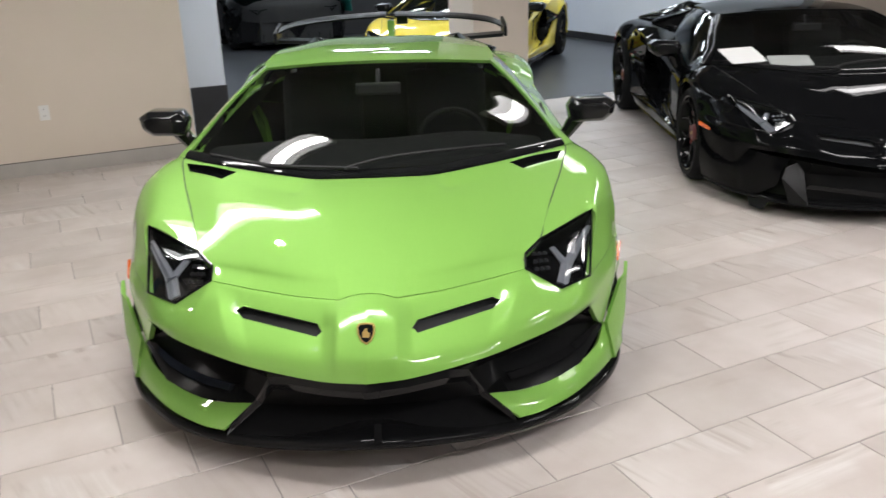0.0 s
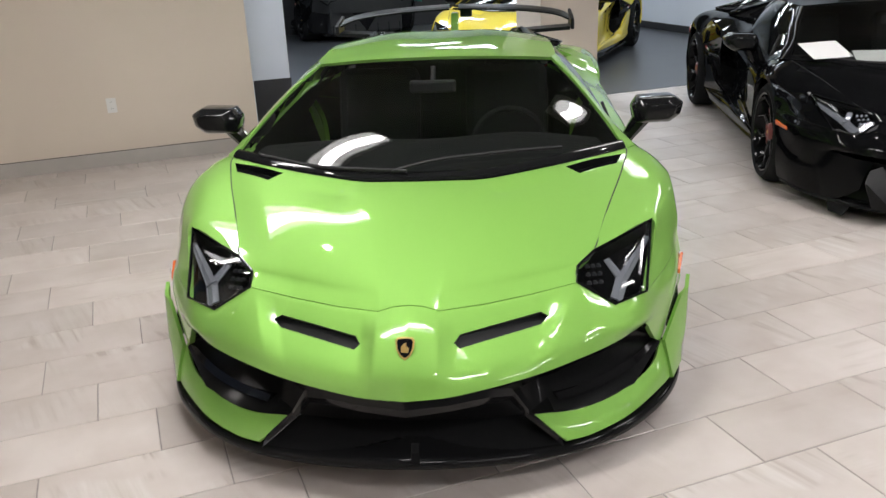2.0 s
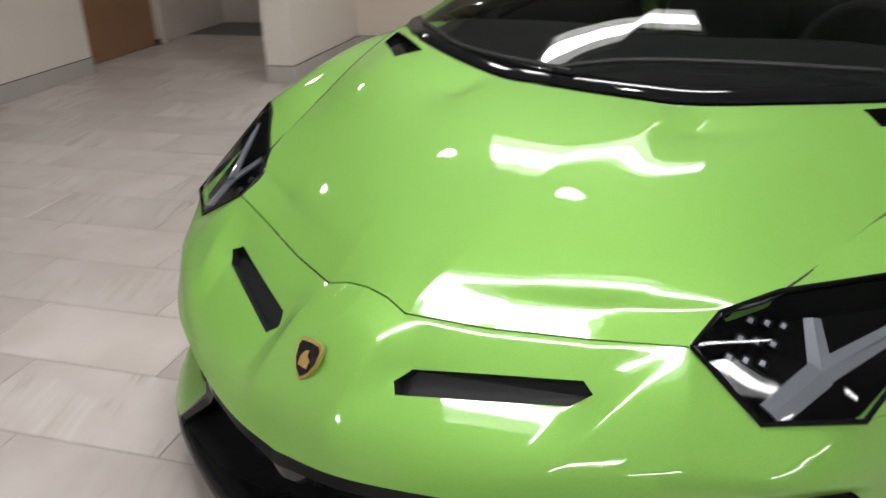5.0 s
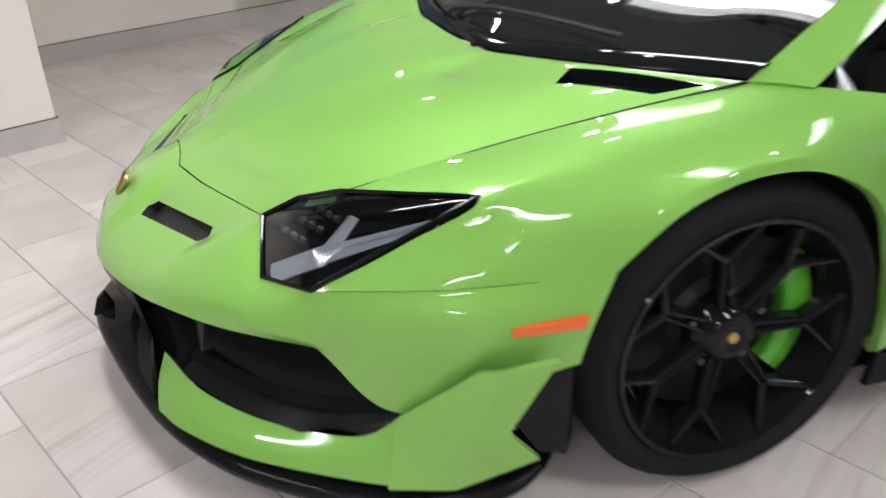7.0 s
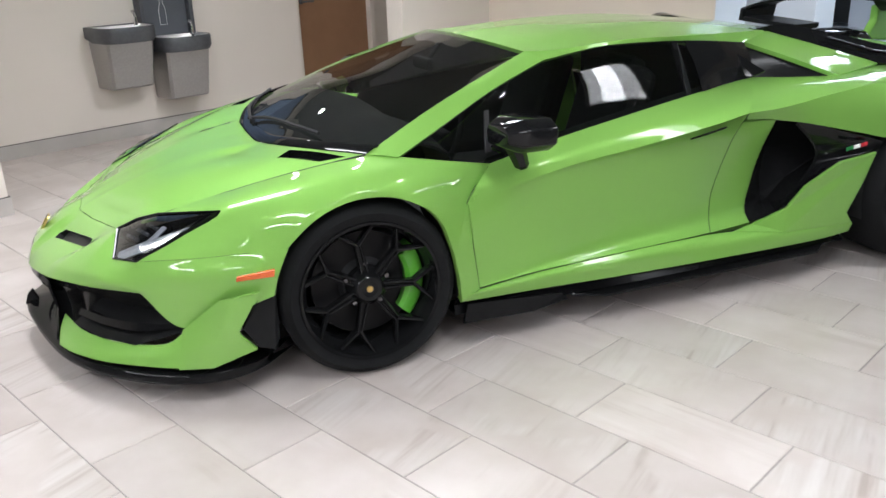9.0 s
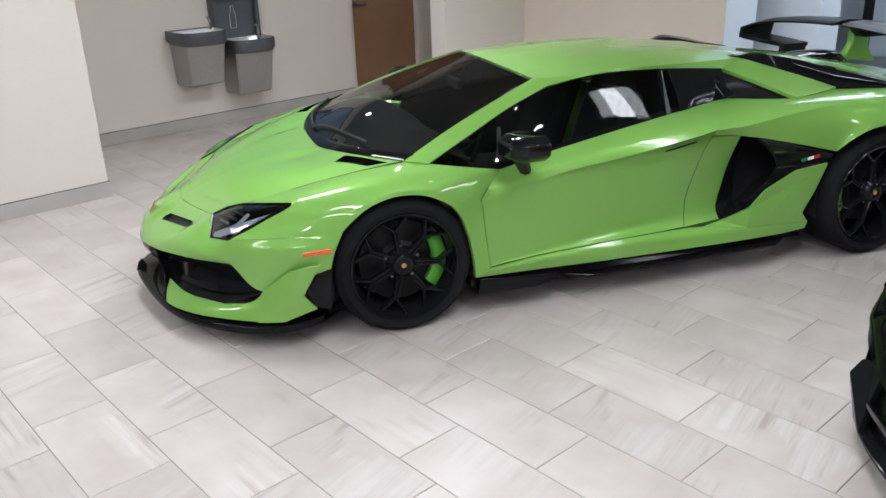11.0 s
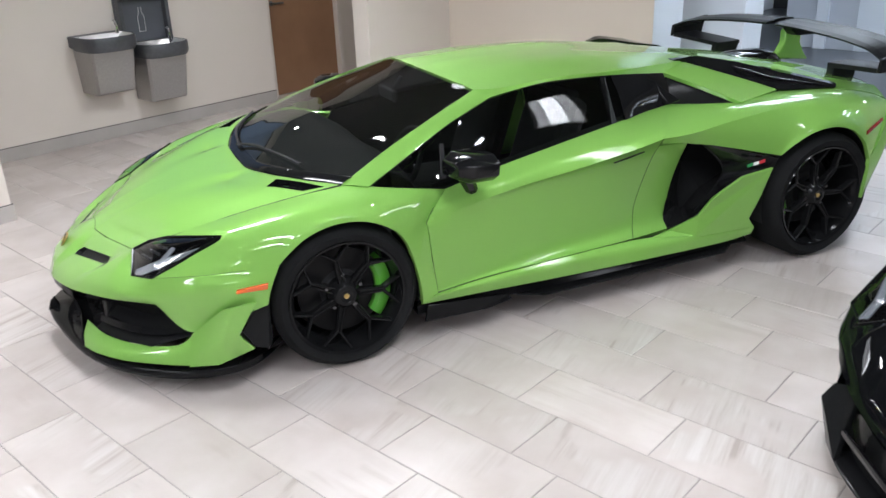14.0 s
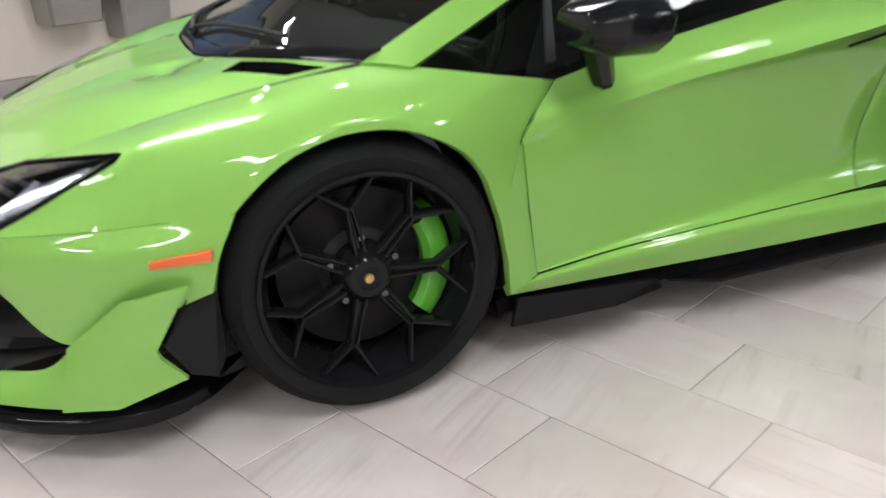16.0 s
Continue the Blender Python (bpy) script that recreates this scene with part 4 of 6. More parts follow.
    g += np.array((0, 0.45, -0.9)) * (0.08 * u**2 * (1 - u**2) * np.sin(np.pi * v) ** 0.7)[:, :, None]
    whole = np.concatenate([flip(g)[:, :0:-1], g], 1)
    panel("windscreen", whole, SCREEN_GLASS, car, "dark tinted raked windscreen", 0, 0.002, (0, -0.5, 1), False)[0].visible_shadow = False
    base = np.concatenate([flip(on_line(SCREEN_BASE, 24))[:0:-1], on_line(SCREEN_BASE, 24)])
    rim = [base + (0, 0.004, 0.004), base * (0.985, 1, 1) + (0, 0.055, 0.026)]
    panel("cowl", np.array([rim[0], (rim[0] + rim[1]) / 2 + (0, -0.004, 0.006), rim[1]]), GLOSS_BLACK, car, "gloss black cowl under the wipers", 0.006, 0, (0, -0.4, 1), False)
    panel("pillar", np.array([on_line(PILLAR_IN, 20), (on_line(PILLAR_IN, 20) + on_line(PILLAR_OUT, 20)) / 2 + (0.006, -0.002, 0.005), on_line(PILLAR_OUT, 20)]), paint_mat, car, "", 0.012, 0, (1, -0.3, 1))
    roof_mid = [(0, 0.765, 1.107), (0, 0.95, 1.130), (0, 1.30, 1.146), (0, 1.75, 1.140), (0, 2.20, 1.102)]
    side = [(0.575, 0.81, 1.083), (0.605, 0.95, 1.085), (0.600, 1.30, 1.106), (0.575, 1.65, 1.100), (0.43, 2.20, 1.086)]
    quarter = [(0.30, 0.777, 1.101), (0.31, 0.95, 1.118), (0.31, 1.30, 1.140), (0.31, 1.70, 1.140), (0.23, 2.20, 1.098)]
    g = loft([roof_mid, quarter, side], 30, 14)
    panel("roof", np.concatenate([flip(g)[:0:-1], g], 0), paint_mat, car, "", 0.015, 0.001, (0, 0, 1), False)
    lining = loft([roof_mid[:4], quarter[:4], side[:4]], 20, 8) * (0.965, 1, 1) - (0, -0.02, 0.02)
    panel("roof_lining", np.concatenate([flip(lining)[:0:-1], lining], 0), LEATHER, car, "black roof lining", 0, 0, None, False)
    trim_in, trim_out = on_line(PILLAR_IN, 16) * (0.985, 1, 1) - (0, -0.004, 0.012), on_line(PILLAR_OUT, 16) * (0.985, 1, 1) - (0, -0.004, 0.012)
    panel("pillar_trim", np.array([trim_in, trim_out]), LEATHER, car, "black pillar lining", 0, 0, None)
    trim_in, trim_out = on_line(side, 20) * (0.98, 1, 1) - (0, 0, 0.014), on_line(ROOF_SIDE, 20) * (0.98, 1, 1) - (0, 0, 0.010)
    panel("rail_trim", np.array([trim_in, trim_out]), LEATHER, car, "black roof rail lining", 0, 0, None)
    panel("roof_rail", np.array([on_line([(0.575, 0.81, 1.083), (0.605, 0.95, 1.085), (0.600, 1.30, 1.106), (0.575, 1.65, 1.100), (0.43, 2.20, 1.086)], 26),
                                 on_line(ROOF_SIDE, 26)]), paint_mat, car, "", 0.012, 0, (1, 0, 0.6))

    # side glass and the black band behind it
    top = on_line(PILLAR_OUT + ROOF_SIDE[1:], 30)
    low = on_line(BELT, 30)
    g = coons(low, top, np.repeat(top[:1], 8, 0), on_line([BELT[-1], (0.58, 1.955, 0.98), ROOF_SIDE[-1]], 8))
    for row in g[:7]:
        door = (row[:, 1] > 0.45) & (row[:, 1] < 1.55)
        even = np.polyval(np.polyfit(row[door, 1], row[door, 0], 1), row[:, 1]) + 0.012 * (0.25 - (row[:, 1] - 1.0) ** 2) + 0.026 * (row[:, 1] - 1.0)
        fade = np.clip((row[:, 1] - 1.38) / 0.35, 0, 1)
        row[3:, 0] = (even * (1 - fade) + row[:, 0] * fade)[3:]
    g[:, :, 0] += 0.009 * np.sin(np.linspace(0, np.pi, 8))[:, None] * np.clip(np.linspace(0, 4, 30), 0, 1)[None] - 0.004
    for ob in panel("side_window", g, SIDE_GLASS, car, "dark tinted frameless side window", 0, 0.002, (1, 0, 0.3)):
        ob.visible_shadow = False
    cut = int(np.argmax(g[:, :, 1].mean(0) > 1.53))
    panel("quarter_pane", g[:, cut:] + (0.004, 0, 0.001), GLOSS_BLACK, car, "gloss black quarter pane", 0.003, 0.001, (1, 0, 0.3))
    both_plates("window_divider", [(0.862, 0.505, 0.757), (0.862, 0.530, 0.760), (0.800, 0.548, 0.905), (0.800, 0.532, 0.903)], 0.014, MATT_BLACK, car, "black bar at the front of the side window")
    both_plates("window_divider", [(0.758, 1.490, 0.866), (0.758, 1.520, 0.868), (0.596, 1.540, 1.082), (0.596, 1.510, 1.084)], 0.014, GLOSS_BLACK, car, "black bar behind the door window")
    tri = coons(on_line([(0.635, 1.93, 0.905), (0.70, 2.08, 0.900), (0.795, 2.25, 0.905)], 10), on_line([(0.507, 1.976, 1.045), (0.65, 2.11, 0.985), (0.80, 2.255, 0.912)], 10),
                on_line([(0.635, 1.93, 0.905), (0.58, 1.955, 0.98), (0.507, 1.976, 1.045)], 6), on_line([(0.795, 2.25, 0.905), (0.80, 2.255, 0.912)], 6))
    panel("quarter_intake", tri - (0.035, 0, 0.004), INTAKE_BLACK, car, "black intake behind the side window", 0.02, 0, (1, 0, 0.5))
    both_plates("quarter_vane", [(0.522, 1.905, 1.040), (0.560, 1.880, 1.010), (0.700, 1.945, 0.935), (0.665, 1.905, 0.908), (0.640, 1.890, 0.905), (0.535, 1.850, 1.030)], 0.015, GLOSS_BLACK, car, "gloss black vane at the quarter window", 0.003)
    # green buttress from the roof down to the shoulder
    low, high = on_line([(0.507, 1.976, 1.047), (0.65, 2.11, 0.987), (0.81, 2.259, 0.913)], 12), on_line([(0.430, 2.20, 1.093), (0.565, 2.39, 1.016), (0.722, 2.585, 0.933)], 12)
    panel("buttress", spline(np.array([low, (low + high) / 2 + (0, 0, -0.002), high]), 7), paint_mat, car, "", 0.02, 0.001, (0.6, 0, 1))

    # door: shoulder over a hollow flank that leads into the scoop
    belt = [(0.898, 0.505, 0.722), (0.86, 0.82, 0.782), (0.79, 1.36, 0.862), (0.70, 1.70, 0.893), (0.635, 1.93, 0.905)]
    crease = [(0.968, 0.383, 0.604), (0.965, 0.79, 0.690), (0.955, 1.15, 0.735), (0.940, 1.50, 0.782), (0.925, 1.68, 0.812)]
    under = [(0.974, 0.387, 0.56), (0.950, 0.79, 0.64), (0.912, 1.15, 0.675), (0.878, 1.48, 0.69), (0.853, 1.664, 0.690)]
    hollow = [(0.972, 0.402, 0.42), (0.936, 0.80, 0.41), (0.893, 1.15, 0.425), (0.865, 1.42, 0.46), (0.825, 1.60, 0.47)]
    fold = [(0.960, 0.424, 0.274), (0.947, 0.665, 0.301), (0.930, 0.90, 0.315), (0.902, 1.15, 0.332), (0.868, 1.42, 0.342), (0.840, 1.58, 0.352)]
    foot = [(0.962, 0.427, 0.253), (0.962, 0.655, 0.279), (0.958, 0.90, 0.291), (0.945, 1.17, 0.299), (0.922, 1.40, 0.298), (0.895, 1.55, 0.294)]
    upper = np.array([on_line(belt, 30), on_line(belt, 30) * 0.34 + on_line(crease, 30) * 0.66 + (0.013, 0, 0.014), on_line(crease, 30)])
    g = spline(upper, 8)
    flank = loft([crease, under, hollow, fold, foot], 30, 21)
    g = np.concatenate([g, flank[1:]])
    panel("door", g, paint_mat, car, "", 0.02, 0.0014, (1, 0, 0.3), True, 30)
    for q in (1, -1):
        part("shut_line", tube((on_line([belt[0], (0.940, 0.430, 0.660), crease[0], hollow[0], foot[0]], 24, polyline) - (0.006, 0, 0.001)) * (q, 1, 1), 0.0022, None, 6), MATT_BLACK, car)
        part("shut_line", tube((on_line(foot, 20) - (0.005, 0, 0.002)) * (q, 1, 1), 0.0025, None, 6), MATT_BLACK, car)
        part("shut_line", tube((flank[:, -1] + (0.0004, 0.001, 0)) * (q, 1, 1), 0.0011, None, 6), MATT_BLACK, car)
    both_plates("door_pull", [(0.950, 1.370, 0.741), (0.940, 1.555, 0.771), (0.936, 1.560, 0.765), (0.938, 1.460, 0.745), (0.945, 1.375, 0.735)], 0.004, INTAKE_BLACK, car, "dark slit of the door pull", 0.001)
    card = np.array([on_line(belt[:4], 12) - (0.030, 0, -0.014), on_line(crease[:4], 12) - (0.13, 0, 0.05), on_line(hollow[:4], 12) - (0.16, 0, 0), on_line(foot[:4], 12) - (0.15, 0, 0)])
    panel("door_card", card, LEATHER, car, "black leather door lining", 0, 0, None)
    end = flank[2:, -1]
    black = on_line([(0.885, 1.86, 0.758), (0.812, 1.855, 0.60), (0.795, 1.825, 0.44), (0.815, 1.795, 0.345), (0.87, 1.785, 0.303)], len(end))
    way = end - flank[2:, -3]
    way /= np.linalg.norm(way, axis=1, keepdims=True)
    panel("door_duct", spline(np.array([end, end * 0.7 + black * 0.3 + way * 0.012, end * 0.35 + black * 0.65 + way * 0.014, black]), 14), paint_mat, car, "", 0.03, 0, (1, 0, 0.2))
    # shoulder behind the door and the rear wing
    r0 = [(0.635, 1.93, 0.905), (0.70, 2.08, 0.902), (0.80, 2.26, 0.908), (0.722, 2.585, 0.922), (0.79, 2.92, 0.915), (0.80, 3.18, 0.870), (0.80, 3.34, 0.82)]
    r1 = [(0.925, 1.68, 0.812), (0.937, 1.86, 0.823), (0.942, 2.10, 0.860), (0.948, 2.44, 0.897), (0.962, 2.78, 0.905), (0.945, 3.06, 0.868), (0.885, 3.27, 0.795)]
    # lower edge: straight over the intake to a point, then round the wheel
    lip = np.concatenate([polyline([(0.900, 1.69, 0.778), (0.905, 1.80, 0.772), (0.930, 1.98, 0.744), (0.962, 2.18, 0.700), (0.992, 2.395, 0.648)], 21),
                          on_line([(0.994, 2.400, 0.652), (1.022, 2.455, 0.708), (1.036, 2.56, 0.760), (1.040, 2.70, 0.776), (1.040, 2.84, 0.742), (1.038, 2.945, 0.665), (1.035, 3.005, 0.560)], 27)])
    share = np.r_[0, np.cumsum(np.linalg.norm(np.diff(lip, axis=0), axis=1))]
    share /= share[-1]
    crown = on_line(r1, 120)
    crown = np.stack([np.interp(share, np.linspace(0, 1, 120), crown[:, k]) for k in range(3)], 1)
    belly = crown * 0.5 + lip * 0.5 + np.stack([0.004 + 0.024 * np.clip((share - 0.25) / 0.4, 0, 1) * np.clip((1 - share) / 0.12, 0, 1), 0 * share, 0.006 + 0 * share], 1)
    edge = on_line(r0[:3], 40, polyline)
    edge = np.concatenate([edge, on_line([r0[2], r0[3]], 40, polyline)[1:], on_line(r0[3:], 80)[1:]])
    edge = np.stack([np.interp(share, np.linspace(0, 1, len(edge)), edge[:, k]) for k in range(3)], 1)
    deck = spline(np.array([edge, (edge + crown) / 2 + (0.006, 0, 0.009), crown]), 10)
    skin = np.concatenate([deck, spline(np.array([crown, belly, lip]), 14)[1:]])
    back = np.clip((share - 0.40) / 0.25, 0, 1)[None, 1:-1, None]
    for _ in range(60):
        skin[1:-1, 1:-1] += 0.5 * back * np.clip((21 - np.arange(1, 22)) / 5, 0, 1)[:, None, None] * ((skin[:-2, 1:-1] + skin[2:, 1:-1] + skin[1:-1, :-2] + skin[1:-1, 2:]) / 4 - skin[1:-1, 1:-1])
    panel("rear_wing", skin, paint_mat, car, "", 0.02, 0, (1, 0, 0.6), True, 18)
    r4 = [(0.885, 3.27, 0.795), (0.968, 3.16, 0.69), (1.035, 3.005, 0.56)]
    r5 = [(0.925, 3.24, 0.55), (0.975, 3.12, 0.42), (1.03, 2.995, 0.33)]
    panel("rear_bumper_corner", loft([r4, [(0.945, 3.250, 0.66), (1.000, 3.135, 0.56), (1.040, 3.000, 0.45)], r5], 16, 10), paint_mat, car, "", 0.02, 0.001, (1, 0.2, 0))
    both_plates("rear_marker", [(1.035, 2.96, 0.70), (1.003, 3.10, 0.755), (1.003, 3.10, 0.773), (1.035, 2.96, 0.72)], 0.01, RED_LENS, car, "dark red side marker", 0.002)

    # intake behind the door: dark duct, its frame and the green blade below it
    duct_out = [(0.868, 1.782, 0.305), (0.815, 1.79, 0.345), (0.796, 1.82, 0.44), (0.812, 1.85, 0.60), (0.885, 1.855, 0.757), (0.925, 1.98, 0.750), (0.955, 2.19, 0.69), (0.975, 2.36, 0.632), (0.955, 2.36, 0.59), (0.94, 2.10, 0.53), (0.93, 1.98, 0.45), (0.91, 1.90, 0.34)]
    duct_in = [(0.70, 1.99, 0.33), (0.68, 2.0, 0.36), (0.66, 2.0, 0.44), (0.66, 2.02, 0.58), (0.70, 2.04, 0.70), (0.72, 2.10, 0.70), (0.74, 2.25, 0.65), (0.76, 2.36, 0.61), (0.76, 2.36, 0.57), (0.74, 2.2, 0.50), (0.72, 2.1, 0.44), (0.70, 2.02, 0.34)]
    for side in (1, -1):
        bm = bmesh.new()
        o = [bm.verts.new((p[0] * side, p[1], p[2])) for p in duct_out]
        i = [bm.verts.new((p[0] * side, p[1], p[2])) for p in duct_in]
        for q in range(len(o)):
            bm.faces.new([o[q - 1], o[q], i[q], i[q - 1]])
        bm.faces.new(i)
        part("side_intake", bm, INTAKE_BLACK, car, "deep black side intake")
        curve = on_line([(0.905, 1.95, 0.741), (0.895, 2.05, 0.66), (0.890, 2.105, 0.575), (0.885, 2.05, 0.48), (0.885, 1.94, 0.38)], 14) * (side, 1, 1)
        part("intake_vane", tube(curve, 0.006), GLOSS_BLACK, car, "gloss black vane in the intake")
        flag = [((0.972, 2.21, 0.616), GREEN_MARK), ((0.976, 2.246, 0.622), WHITE_MARK), ((0.980, 2.282, 0.628), RED_MARK)]
        for (x, y, z), m in flag:
            part("flag_stripe", box((0.004, 0.036, 0.017), (x * side, y, z), 0.001, None, Matrix.Rotation(0.15, 4, "X")), m, car)
    outer = on_line([(0.925, 1.985, 0.748), (0.957, 2.19, 0.688), (0.985, 2.39, 0.632), (0.968, 2.34, 0.590), (0.962, 2.165, 0.565), (0.948, 1.995, 0.47), (0.928, 1.922, 0.378)], 40, polyline)
    inner = on_line([(0.905, 1.95, 0.741), (0.895, 2.05, 0.66), (0.890, 2.105, 0.575), (0.885, 2.05, 0.48), (0.885, 1.94, 0.38)], 40)
    panel("intake_frame", np.array([outer, inner]), GLOSS_BLACK, car, "gloss black frame of the intake", 0.01, 0, (1, 0, 0))
    blade = [(0.905, 1.66, 0.289), (0.895, 1.775, 0.308), (0.932, 1.917, 0.374), (0.951, 1.990, 0.468), (0.966, 2.163, 0.564), (0.971, 2.357, 0.588), (0.966, 2.30, 0.44), (0.960, 2.238, 0.318), (0.957, 2.28, 0.262), (0.945, 1.9, 0.264)]
    both_plates("side_blade", blade, 0.02, paint_mat, car, "", 0.005)
    # sill and its black skirt
    s0 = [(0.962, 0.43, 0.249), (0.962, 0.655, 0.275), (0.958, 0.90, 0.287), (0.945, 1.17, 0.295), (0.922, 1.40, 0.294), (0.915, 1.62, 0.292), (0.955, 2.28, 0.272)]
    s1 = [(0.955, 0.345, 0.204), (0.966, 0.66, 0.207), (0.968, 1.10, 0.201), (0.968, 1.60, 0.200), (0.966, 2.07, 0.204), (0.958, 2.28, 0.216)]
    panel("sill", spline(np.array([on_line(s0, 30), on_line(s0, 30) * 0.6 + on_line(s1, 30) * 0.4 + (0.018, 0, 0.010), on_line(s1, 30)]), 9), paint_mat, car, "", 0.03, 0, (1, 0, 0.4))
    k0, k1 = on_line(s1, 30) - (0.03, 0, 0.0), on_line([(0.915, 0.34, 0.135), (0.925, 0.9, 0.14), (0.93, 1.5, 0.15), (0.93, 2.28, 0.165)], 30)
    panel("skirt", np.array([k0, (k0 + k1) / 2 - (0.02, 0, 0), k1, k1 - (0.12, 0, 0)]), CARBON, car, "gloss carbon side skirt", 0.01, 0, (1, 0, 0), True, 20)
    both_plates("skirt_fin", [(0.955, 0.36, 0.110), (0.975, 0.66, 0.118), (0.985, 0.80, 0.150), (0.975, 0.78, 0.175), (0.95, 0.38, 0.190)], 0.02, LACQUER, car, "black winglet on the side skirt", 0.003)
    both_plates("skirt_blade", [(0.91, 0.86, 0.135), (0.985, 0.98, 0.140), (0.990, 2.08, 0.162), (0.91, 2.2, 0.168)], 0.012, LACQUER, car, "flat black skirt blade", 0.003)

    # front intakes: side pockets with a blade across them, and the centre duct under a peaked beam
    rows = [[(0, -1.200, 0.314), (0.25, -1.160, 0.334), (0.36, -1.119, 0.346), (0.50, -1.052, 0.362), (0.66, -0.938, 0.374), (0.788, -0.785, 0.374), (0.872, -0.652, 0.258)],
            [(0, -1.155, 0.285), (0.25, -1.112, 0.295), (0.345, -1.060, 0.300), (0.46, -0.960, 0.318), (0.60, -0.860, 0.330), (0.735, -0.735, 0.330), (0.862, -0.645, 0.257)],
            [(0, -1.160, 0.262), (0.25, -1.117, 0.272), (0.350, -1.050, 0.276), (0.45, -0.930, 0.262), (0.59, -0.830, 0.264), (0.73, -0.725, 0.280), (0.858, -0.650, 0.255)],
            [(0, -1.040, 0.262), (0.25, -1.010, 0.270), (0.348, -1.000, 0.270), (0.45, -0.925, 0.252), (0.59, -0.828, 0.254), (0.73, -0.723, 0.270), (0.858, -0.650, 0.254)],
            [(0, -1.040, 0.150), (0.25, -1.010, 0.140), (0.380, -1.000, 0.150), (0.445, -0.990, 0.206), (0.600, -0.890, 0.204), (0.742, -0.765, 0.218), (0.864, -0.655, 0.248)],
            [(0, -1.247, 0.128), (0.25, -1.193, 0.102), (0.490, -1.104, 0.090), (0.47, -1.046, 0.176), (0.61, -0.962, 0.165), (0.755, -0.835, 0.168), (0.870, -0.664, 0.240)]]
    g = np.array([polyline(r, 37) for r in rows])
    panel("front_intake", np.concatenate([flip(g)[:, :0:-1], g], 1), INTAKE_BLACK, car, "deep black front air intake", 0, 0, None, False, 25)
    # the beam runs under the nose, folds down at both ends and frames the centre duct
    beam = [[(0, -1.194, 0.312), (0.13, -1.180, 0.320), (0.25, -1.152, 0.331), (0.325, -1.118, 0.312), (0.378, -1.094, 0.222), (0.470, -1.104, 0.138)],
            [(0, -1.206, 0.286), (0.13, -1.190, 0.293), (0.25, -1.160, 0.303), (0.328, -1.122, 0.288), (0.380, -1.100, 0.210), (0.476, -1.112, 0.128)],
            [(0, -1.200, 0.258), (0.13, -1.180, 0.266), (0.25, -1.148, 0.275), (0.318, -1.108, 0.262), (0.372, -1.096, 0.195), (0.466, -1.112, 0.118)],
            [(0, -1.150, 0.254), (0.13, -1.130, 0.262), (0.25, -1.100, 0.270), (0.306, -1.066, 0.256), (0.362, -1.050, 0.190), (0.450, -1.060, 0.114)]]
    g = np.array([polyline(r, 26) for r in beam])
    panel("intake_beam", np.concatenate([flip(g)[:, :0:-1], g], 1), GLOSS_BLACK, car, "gloss black beam over the centre intake", 0.006, 0, (0, -1, 0.2), False, 22)
    blade = np.array([on_line([(0.470, -1.010, 0.232), (0.60, -0.915, 0.228), (0.73, -0.800, 0.238), (0.845, -0.672, 0.262)], 20),
                      on_line([(0.478, -1.022, 0.212), (0.61, -0.930, 0.206), (0.745, -0.812, 0.216), (0.856, -0.672, 0.250)], 20),
                      on_line([(0.455, -0.950, 0.214), (0.585, -0.850, 0.208), (0.715, -0.745, 0.220), (0.835, -0.655, 0.250)], 20)])
    panel("intake_blade", blade, GLOSS_BLACK, car, "gloss black blade across the side intake", 0.004, 0, (0, -1, 0.3), True, 25)
    # green lip: flat shelf and front face
    lt = [(0.398, -1.074, 0.192), (0.55, -1.005, 0.170), (0.70, -0.885, 0.166), (0.83, -0.735, 0.188), (0.874, -0.655, 0.250)]
    lm = [(0.448, -1.096, 0.153), (0.56, -1.045, 0.141), (0.715, -0.925, 0.139), (0.85, -0.755, 0.155), (0.905, -0.662, 0.190)]
    lb = [(0.502, -1.104, 0.112), (0.590, -1.055, 0.108), (0.725, -0.940, 0.110), (0.865, -0.760, 0.116), (0.935, -0.645, 0.122)]
    panel("front_lip", loft([lt, lm, lb], 26, 9), paint_mat, car, "", 0.012, 0, (0.5, -1, 0.4))
    # winglet plate at the wheel
    low = on_line([(0.905, -0.695, 0.118), (0.958, -0.58, 0.126), (0.999, -0.430, 0.188)], 20, polyline)
    top = on_line([(0.874, -0.662, 0.252), (0.955, -0.530, 0.375), (0.985, -0.495, 0.384), (1.010, -0.402, 0.402)], 20, polyline)
    g = coons(low, top, on_line([low[0], top[0]], 12), on_line([tuple(low[-1]), (0.990, -0.487, 0.254), tuple(top[-1])], 12, polyline))
    panel("winglet", g + (0.011, -0.009, 0.001), paint_mat, car, "winglet ahead of the front wheel", 0.014, 0, (1, -0.5, 0))
    both_plates("wheel_baffle", [(0.975, -0.372, 0.425), (0.978, -0.475, 0.26), (0.985, -0.43, 0.185), (0.985, -0.375, 0.165), (0.965, -0.350, 0.20), (0.955, -0.345, 0.42)], 0.03, INTAKE_BLACK, car, "black baffle ahead of the wheel")
    se = [(0, -1.252, 0.120), (0.10, -1.238, 0.112), (0.20, -1.212, 0.101), (0.30, -1.182, 0.091), (0.40, -1.148, 0.084), (0.50, -1.108, 0.079), (0.60, -1.053, 0.076), (0.72, -0.962, 0.074), (0.85, -0.812, 0.076), (0.93, -0.68, 0.084), (0.970, -0.56, 0.095), (0.968, -0.47, 0.105), (0.93, -0.40, 0.11)]
    edge = on_line(se, 44)
    inner = edge * (0.86, 1, 1) + (0, 0.13, 0.006)
